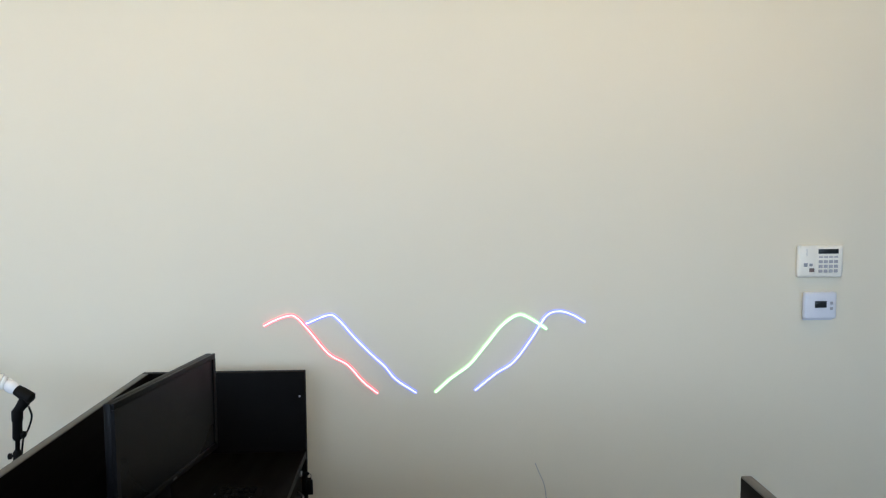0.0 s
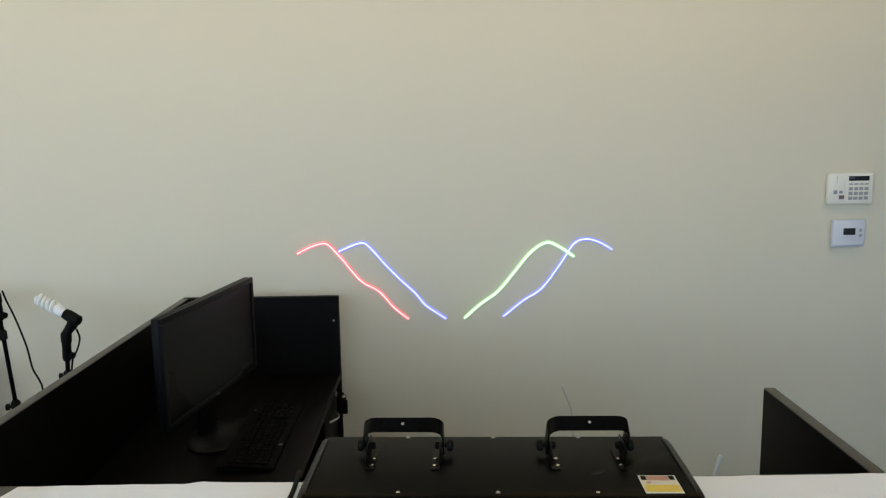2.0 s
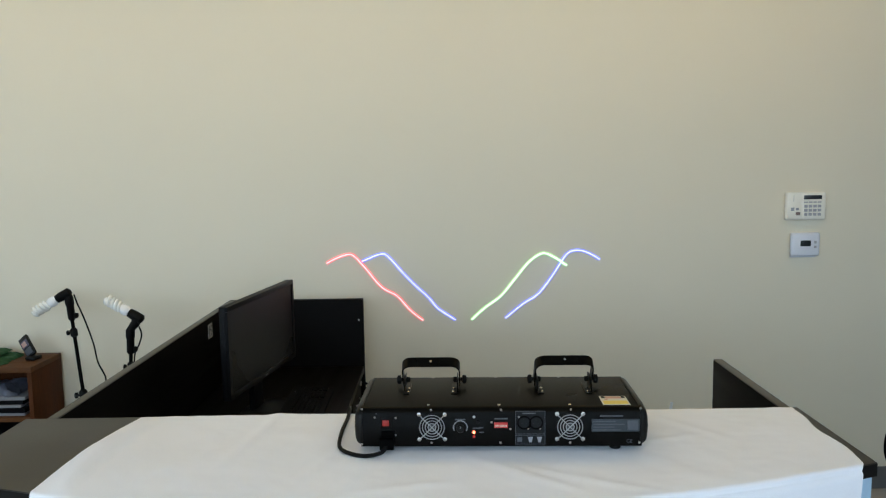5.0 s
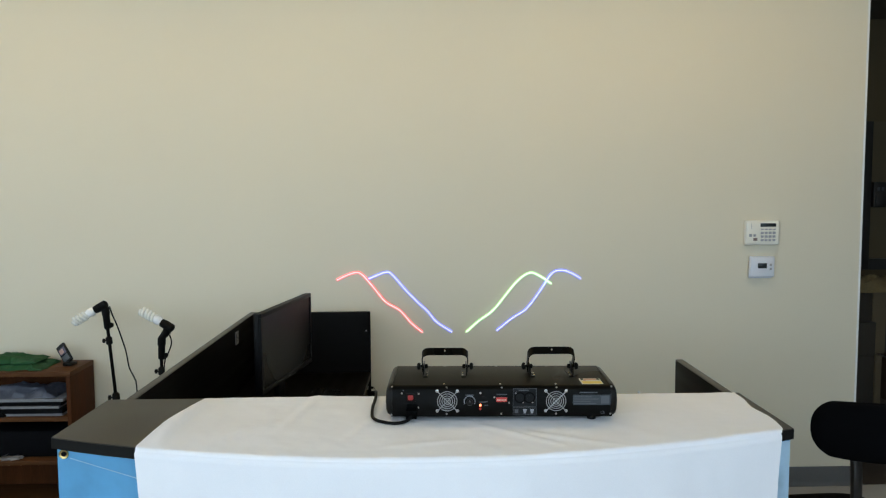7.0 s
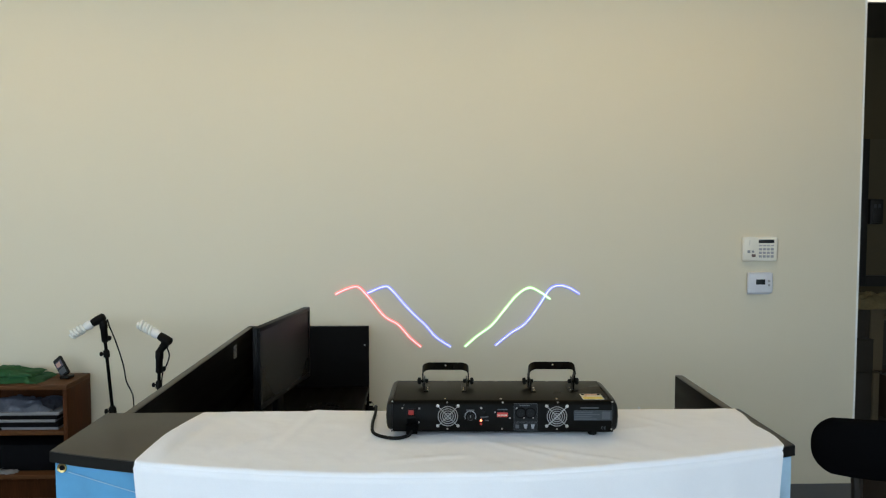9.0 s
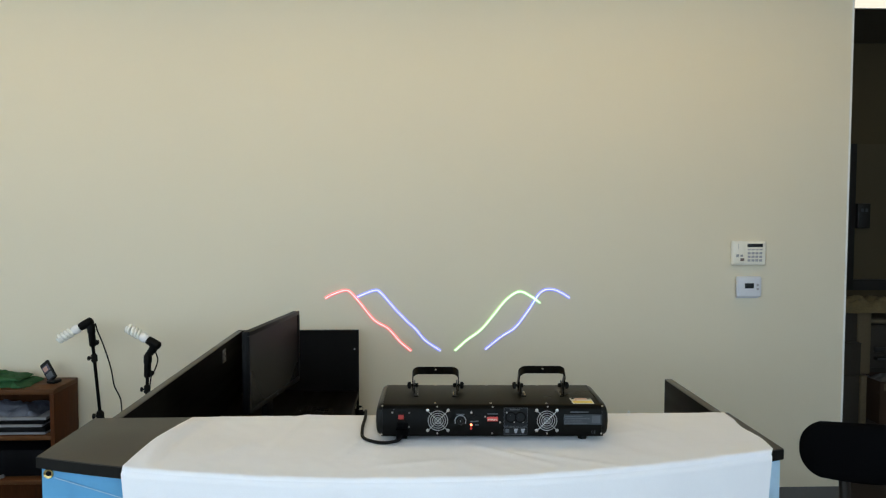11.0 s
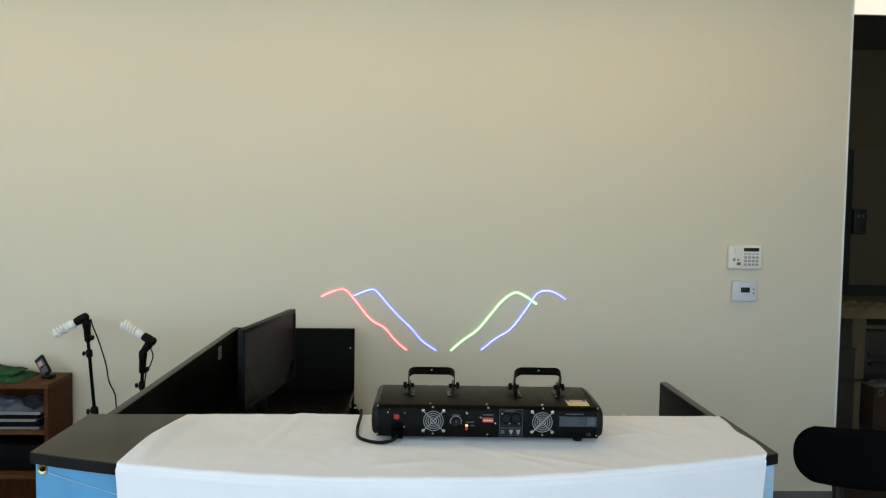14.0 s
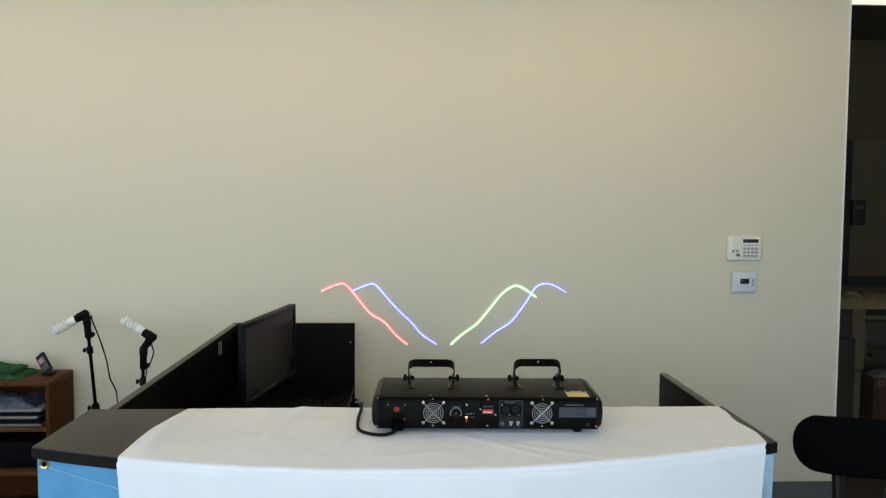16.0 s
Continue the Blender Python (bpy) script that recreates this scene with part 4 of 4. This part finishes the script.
def crumple(cx, cy, z0, sx, sy, h, seed, nu=40, nv=28, rough=1.0):
    def fn(u, v):
        x, y = cx + sx * (u - 0.5), cy + sy * (v - 0.5)
        edge = max(0.0, min(u, 1 - u, v, 1 - v) * 5)
        k = min(1, edge) ** 0.6
        a = 0.55 + 0.45 * noise.noise((x * 9 + seed, y * 12, seed)) + 0.25 * rough * abs(noise.noise((x * 24, y * 30 + seed, 3)))
        jag = 0.02 * noise.noise((u * 7, v * 7, seed))
        return Vector((x + jag, y + jag, z0 + 0.003 + max(0.0, a) * h * k))
    return fn


solid("plastic_bag", thicken(sheet(crumple(-2.06, -0.17, z, 0.36, 0.20, 0.075, 3.0), 36, 24), 0.001), BAG, "pale bluish plastic bag lying on a stack of pads", "plastic bag", smooth=60)
solid("black_pouch", thicken(sheet(crumple(-2.21, -0.25, SH, 0.16, 0.09, 0.085, 7.0), 24, 16), 0.001), DARK_BOOK, "small black pouch at the front of the shelf", "pouch", smooth=60)
solid("dark_case", box(-2.62, -1.86, -0.24, -0.04, 0.307, 0.45, 0.015), DARK_BOOK, "dark storage case on the lower shelf", "case")
solid("folded_paper", thicken(sheet(crumple(-2.13, -0.262, 0.307, 0.11, 0.05, 0.018, 5.0), 20, 10), 0.001), PAD, "crumpled white paper on the lower shelf", "paper", smooth=60)
folded = sheet(crumple(-2.17, -0.172, BT, 0.47, 0.21, 0.044, 11.0, 60, 40, 0.8), 60, 40)
sheet(crumple(-2.19, -0.168, BT + 0.030, 0.42, 0.17, 0.044, 4.0, 60, 40, 1.2), 50, 34, folded)
solid("green_cloth", thicken(folded, 0.0015), GREEN, "loosely folded bright green cloth on the bookcase", "cloth", smooth=60)

PH = pose(-1.848, -0.150, BT + 0.001, 0, 0, -10)
ph = thing("cordless_phone", PH, "dark cordless phone standing tilted in its cradle on the bookcase", "phone")
part("cradle", box(-0.024, 0.028, -0.030, 0.030, 0, 0.018, 0.007), ENDCAP, ph, "black cradle", PH)
TL = PH @ Matrix.Translation((-0.002, 0.0, 0.016)) @ Matrix.Rotation(radians(-40), 4, "Y") @ Matrix.Rotation(radians(-14), 4, "X")
body = part("handset", box(-0.028, 0.028, -0.009, 0.009, 0, 0.112, 0.006), ENDCAP, ph, "slim dark handset", TL)
part("screen", box(-0.022, 0.022, -0.0102, -0.0088, 0.052, 0.090, 0.0005), mat("bluish_screen", (0.11, 0.10, 0.14), 0.15, grain=60, vary=0.4, bump=0), body, "small display", TL)
part("picture_patch", box(-0.017, 0.010, -0.0108, -0.0101, 0.058, 0.084), mat("pinkish_patch", (0.42, 0.24, 0.20), 0.3, grain=120, vary=0.3, bump=0), body, "", TL)
part("key_field", box(-0.021, 0.021, -0.0102, -0.0088, 0.012, 0.046, 0.0005), PRINT_GREY, body, "dark grey key field", TL)

# ---------------------------------------------------------------- small things by the wall
wire = solid("loose_wire", tube(smooth_path([(0.705, -0.006, 0.590), (0.722, -0.006, 0.548), (0.742, -0.006, 0.500), (0.752, -0.006, 0.440), (0.756, -0.007, 0.36), (0.76, -0.008, 0.15), (0.78, -0.02, 0.004)]), 0.0016, 6), GREY_KEY, "thin grey wire hanging down the cream wall", "wire")
solid("white_rod", tube([(0.53, -1.66, 0.004), (0.767, -1.72, 1.024)], 0.0042, 10), WHITE_PLASTIC, "thin white plastic rod leaning behind the counter", "rod")

# ---------------------------------------------------------------- chair
CH = pose(1.540, -1.80, 0, 0, 0, 4)
chair = thing("office_chair", CH, "black fabric office chair with a low rounded backrest beside the counter", "office chair")


def cushion(cx, cy, cz, sx, sy, sz, p=0.42):
    bm = bmesh.new()
    bmesh.ops.create_uvsphere(bm, u_segments=40, v_segments=24, radius=1)
    for v in bm.verts:
        c = [math.copysign(abs(a) ** p, a) for a in v.co]
        v.co = Vector((cx + c[0] * sx, cy + c[1] * sy, cz + c[2] * sz))
    return bm


def backrest():
    bm = bmesh.new()
    bmesh.ops.create_uvsphere(bm, u_segments=48, v_segments=28, radius=1)
    for v in bm.verts:
        x, y, z = v.co
        r, w = math.hypot(x, z), math.atan2(z, x)
        k = r ** 0.5
        px = k * (0.150 * max(-1.0, min(1.0, 2.6 * math.cos(w))) + 0.095 * math.cos(w))
        pz = k * 0.098 * math.copysign(abs(math.sin(w)) ** 0.85, w)
        v.co = Vector((px, -0.06 + y * 0.032 + 0.05 * (px / 0.245) ** 2, 0.912 + pz - 0.085 * px))
    return bm


part("backrest", backrest(), CHAIR_FABRIC, chair, "low rounded fabric backrest", CH)
part("back_support", tube([(-0.096, -0.02, 0.87), (-0.096, -0.03, 0.78), (-0.07, 0.0, 0.55), (-0.03, 0.10, 0.44)], [0.032, 0.034, 0.03, 0.03], 14, flat=0.5), CHAIR_FRAME, chair, "dark brown support bar", CH)
part("back_support", tube([(0.096, -0.02, 0.87), (0.096, -0.03, 0.78), (0.07, 0.0, 0.55), (0.03, 0.10, 0.44)], [0.032, 0.034, 0.03, 0.03], 14, flat=0.5), CHAIR_FRAME, chair, "dark brown support bar", CH)
part("seat", cushion(0, 0.22, 0.48, 0.245, 0.235, 0.045), CHAIR_FABRIC, chair, "padded fabric seat", CH)
part("column", rod((0, 0.22, 0.09), (0, 0.22, 0.44), 0.025, 16), CHAIR_FRAME, chair, "", CH)
for k in range(5):
    a = radians(72 * k + 18)
    c, q = math.cos(a), math.sin(a)
    part("base_arm", tube([(0, 0.22, 0.10), (c * 0.15, 0.22 + q * 0.15, 0.095), (c * 0.30, 0.22 + q * 0.30, 0.07)], [0.028, 0.022, 0.016], 10), CHAIR_FRAME, chair, "", CH)
    part("caster", lathe([(0.027, -0.02), (0.029, 0), (0.027, 0.02)], (c * 0.30, 0.22 + q * 0.30, 0.029), (-q, c, 0), 16), RUBBER, chair, "", CH)

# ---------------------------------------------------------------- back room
# the room's dimness is mostly put into the colours of these things
dr = thing("door_1", pose(4.3, ROOM_N, 0), "beige panel, coloured darker as in shade, with dark edging on the back wall", "interior door", "", "structure")
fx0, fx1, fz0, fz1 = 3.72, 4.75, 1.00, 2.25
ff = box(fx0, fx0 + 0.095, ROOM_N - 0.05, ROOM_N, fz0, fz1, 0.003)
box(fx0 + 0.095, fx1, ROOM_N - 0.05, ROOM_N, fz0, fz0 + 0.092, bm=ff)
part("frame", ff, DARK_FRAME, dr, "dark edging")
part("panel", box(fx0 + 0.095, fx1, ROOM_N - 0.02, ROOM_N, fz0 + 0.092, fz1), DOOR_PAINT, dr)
sg = thing("wall_holder", pose(3.90, ROOM_N - 0.04, 1.62), "dark wall holder with pale print on the back wall panel", "wall holder")
part("body", box(3.828, 3.940, ROOM_N - 0.065, ROOM_N - 0.02, 1.53, 1.743, 0.008), DARK_FRAME, sg)
part("front_pocket", box(3.842, 3.926, ROOM_N - 0.075, ROOM_N - 0.065, 1.545, 1.66, 0.004), DARK_FRAME, sg)
for x in (3.858, 3.894):
    part("print_bar", box(x, x + 0.022, ROOM_N - 0.067, ROOM_N - 0.065, 1.67, 1.70), PRINT_GREY, sg)


def carton(x0, x1, y0, y1, z0, z1, material, label):
    """A closed carton with a lid seam, bowed flaps and a strip of tape."""
    c = thing("carton", pose((x0 + x1) / 2, (y0 + y1) / 2, z0), label, "carton", "stacked cartons")
    part("box", box(x0, x1, y0, y1, z0, z1 - 0.006, 0.004), material, c)
    m = (y0 + y1) / 2
    for f0, f1 in ((y0 - 0.003, m - 0.001), (m + 0.001, y1 + 0.003)):
        part("flap", box(x0 - 0.003, x1 + 0.003, f0, f1, z1 - 0.006, z1 - 0.001, 0.001), material, c)
    part("tape", box(x0 + 0.02, x1 - 0.02, m - 0.025, m + 0.025, z1 - 0.001, z1), CARTON, c)
    return c


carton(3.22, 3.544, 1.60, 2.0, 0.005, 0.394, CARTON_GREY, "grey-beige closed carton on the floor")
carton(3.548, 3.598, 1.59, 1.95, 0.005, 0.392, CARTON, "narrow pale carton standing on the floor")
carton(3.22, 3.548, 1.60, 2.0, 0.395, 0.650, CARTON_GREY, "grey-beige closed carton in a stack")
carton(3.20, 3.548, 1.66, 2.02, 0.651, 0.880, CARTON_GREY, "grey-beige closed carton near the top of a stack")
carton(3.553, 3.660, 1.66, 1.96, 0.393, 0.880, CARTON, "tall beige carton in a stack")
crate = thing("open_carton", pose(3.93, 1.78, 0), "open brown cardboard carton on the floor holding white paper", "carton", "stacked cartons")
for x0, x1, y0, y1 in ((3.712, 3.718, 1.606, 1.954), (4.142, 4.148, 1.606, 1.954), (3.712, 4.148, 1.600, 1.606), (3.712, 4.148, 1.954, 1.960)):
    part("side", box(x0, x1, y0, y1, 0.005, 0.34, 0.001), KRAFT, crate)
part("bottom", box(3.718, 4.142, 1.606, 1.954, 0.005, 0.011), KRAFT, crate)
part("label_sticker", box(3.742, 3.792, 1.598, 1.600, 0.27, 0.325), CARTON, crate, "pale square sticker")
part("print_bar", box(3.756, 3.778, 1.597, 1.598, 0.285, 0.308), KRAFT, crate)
solid("paper_bundle", thicken(sheet(crumple(3.93, 1.78, 0.25, 0.42, 0.33, 0.16, 2.0), 24, 18), 0.001), PAPER_DIM, "white crumpled paper, coloured darker as in shade, in a brown carton", "paper", smooth=60)
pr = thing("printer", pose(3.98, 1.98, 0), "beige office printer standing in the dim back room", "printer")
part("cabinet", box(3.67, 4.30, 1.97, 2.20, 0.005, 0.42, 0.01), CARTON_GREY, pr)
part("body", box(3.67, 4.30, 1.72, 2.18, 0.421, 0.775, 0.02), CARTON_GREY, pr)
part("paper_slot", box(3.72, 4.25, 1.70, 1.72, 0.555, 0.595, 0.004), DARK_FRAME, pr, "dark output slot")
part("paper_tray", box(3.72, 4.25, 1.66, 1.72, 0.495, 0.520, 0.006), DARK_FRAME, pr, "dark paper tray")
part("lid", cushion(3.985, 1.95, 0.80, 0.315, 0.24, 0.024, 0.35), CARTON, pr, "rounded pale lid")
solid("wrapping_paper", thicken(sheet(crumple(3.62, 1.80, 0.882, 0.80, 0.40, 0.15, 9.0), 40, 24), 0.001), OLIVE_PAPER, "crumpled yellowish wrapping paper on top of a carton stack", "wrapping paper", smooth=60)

# ---------------------------------------------------------------- laser light on the wall


def trace(pts, light, label):
    line = thing("laser_line", pose(pts[0][0], -0.002, pts[0][1]), label, "laser line", "laser lines on the wall")
    part("fringe", tube(smooth_path([(x, -0.002, z) for x, z in pts], 5), 0.0074, 8), light[0], line)
    part("core", tube(smooth_path([(x, -0.0066, z) for x, z in pts], 5), 0.0036, 8), light[1], line, "pale bright core")


trace([(-0.438, 1.204), (-0.395, 1.226), (-0.340, 1.245), (-0.303, 1.239), (-0.247, 1.177), (-0.169, 1.081), (-0.092, 1.034), (-0.029, 0.962), (0.033, 0.909)], LASER_RED, "red laser line projected on the cream wall")
trace([(-0.262, 1.211), (-0.170, 1.246), (-0.130, 1.230), (-0.061, 1.150), (0.008, 1.078), (0.064, 1.025), (0.111, 0.968), (0.196, 0.909)], LASER_BLUE, "blue laser line projected on the cream wall")
trace([(0.277, 0.909), (0.345, 0.969), (0.423, 1.026), (0.494, 1.111), (0.562, 1.193), (0.630, 1.237), (0.687, 1.218), (0.751, 1.174)], LASER_GREEN, "pale green laser line projected on the cream wall")
trace([(0.446, 0.915), (0.533, 0.985), (0.611, 1.036), (0.688, 1.137), (0.750, 1.231), (0.806, 1.250), (0.860, 1.235), (0.914, 1.203)], LASER_BLUE, "blue laser line projected on the cream wall")
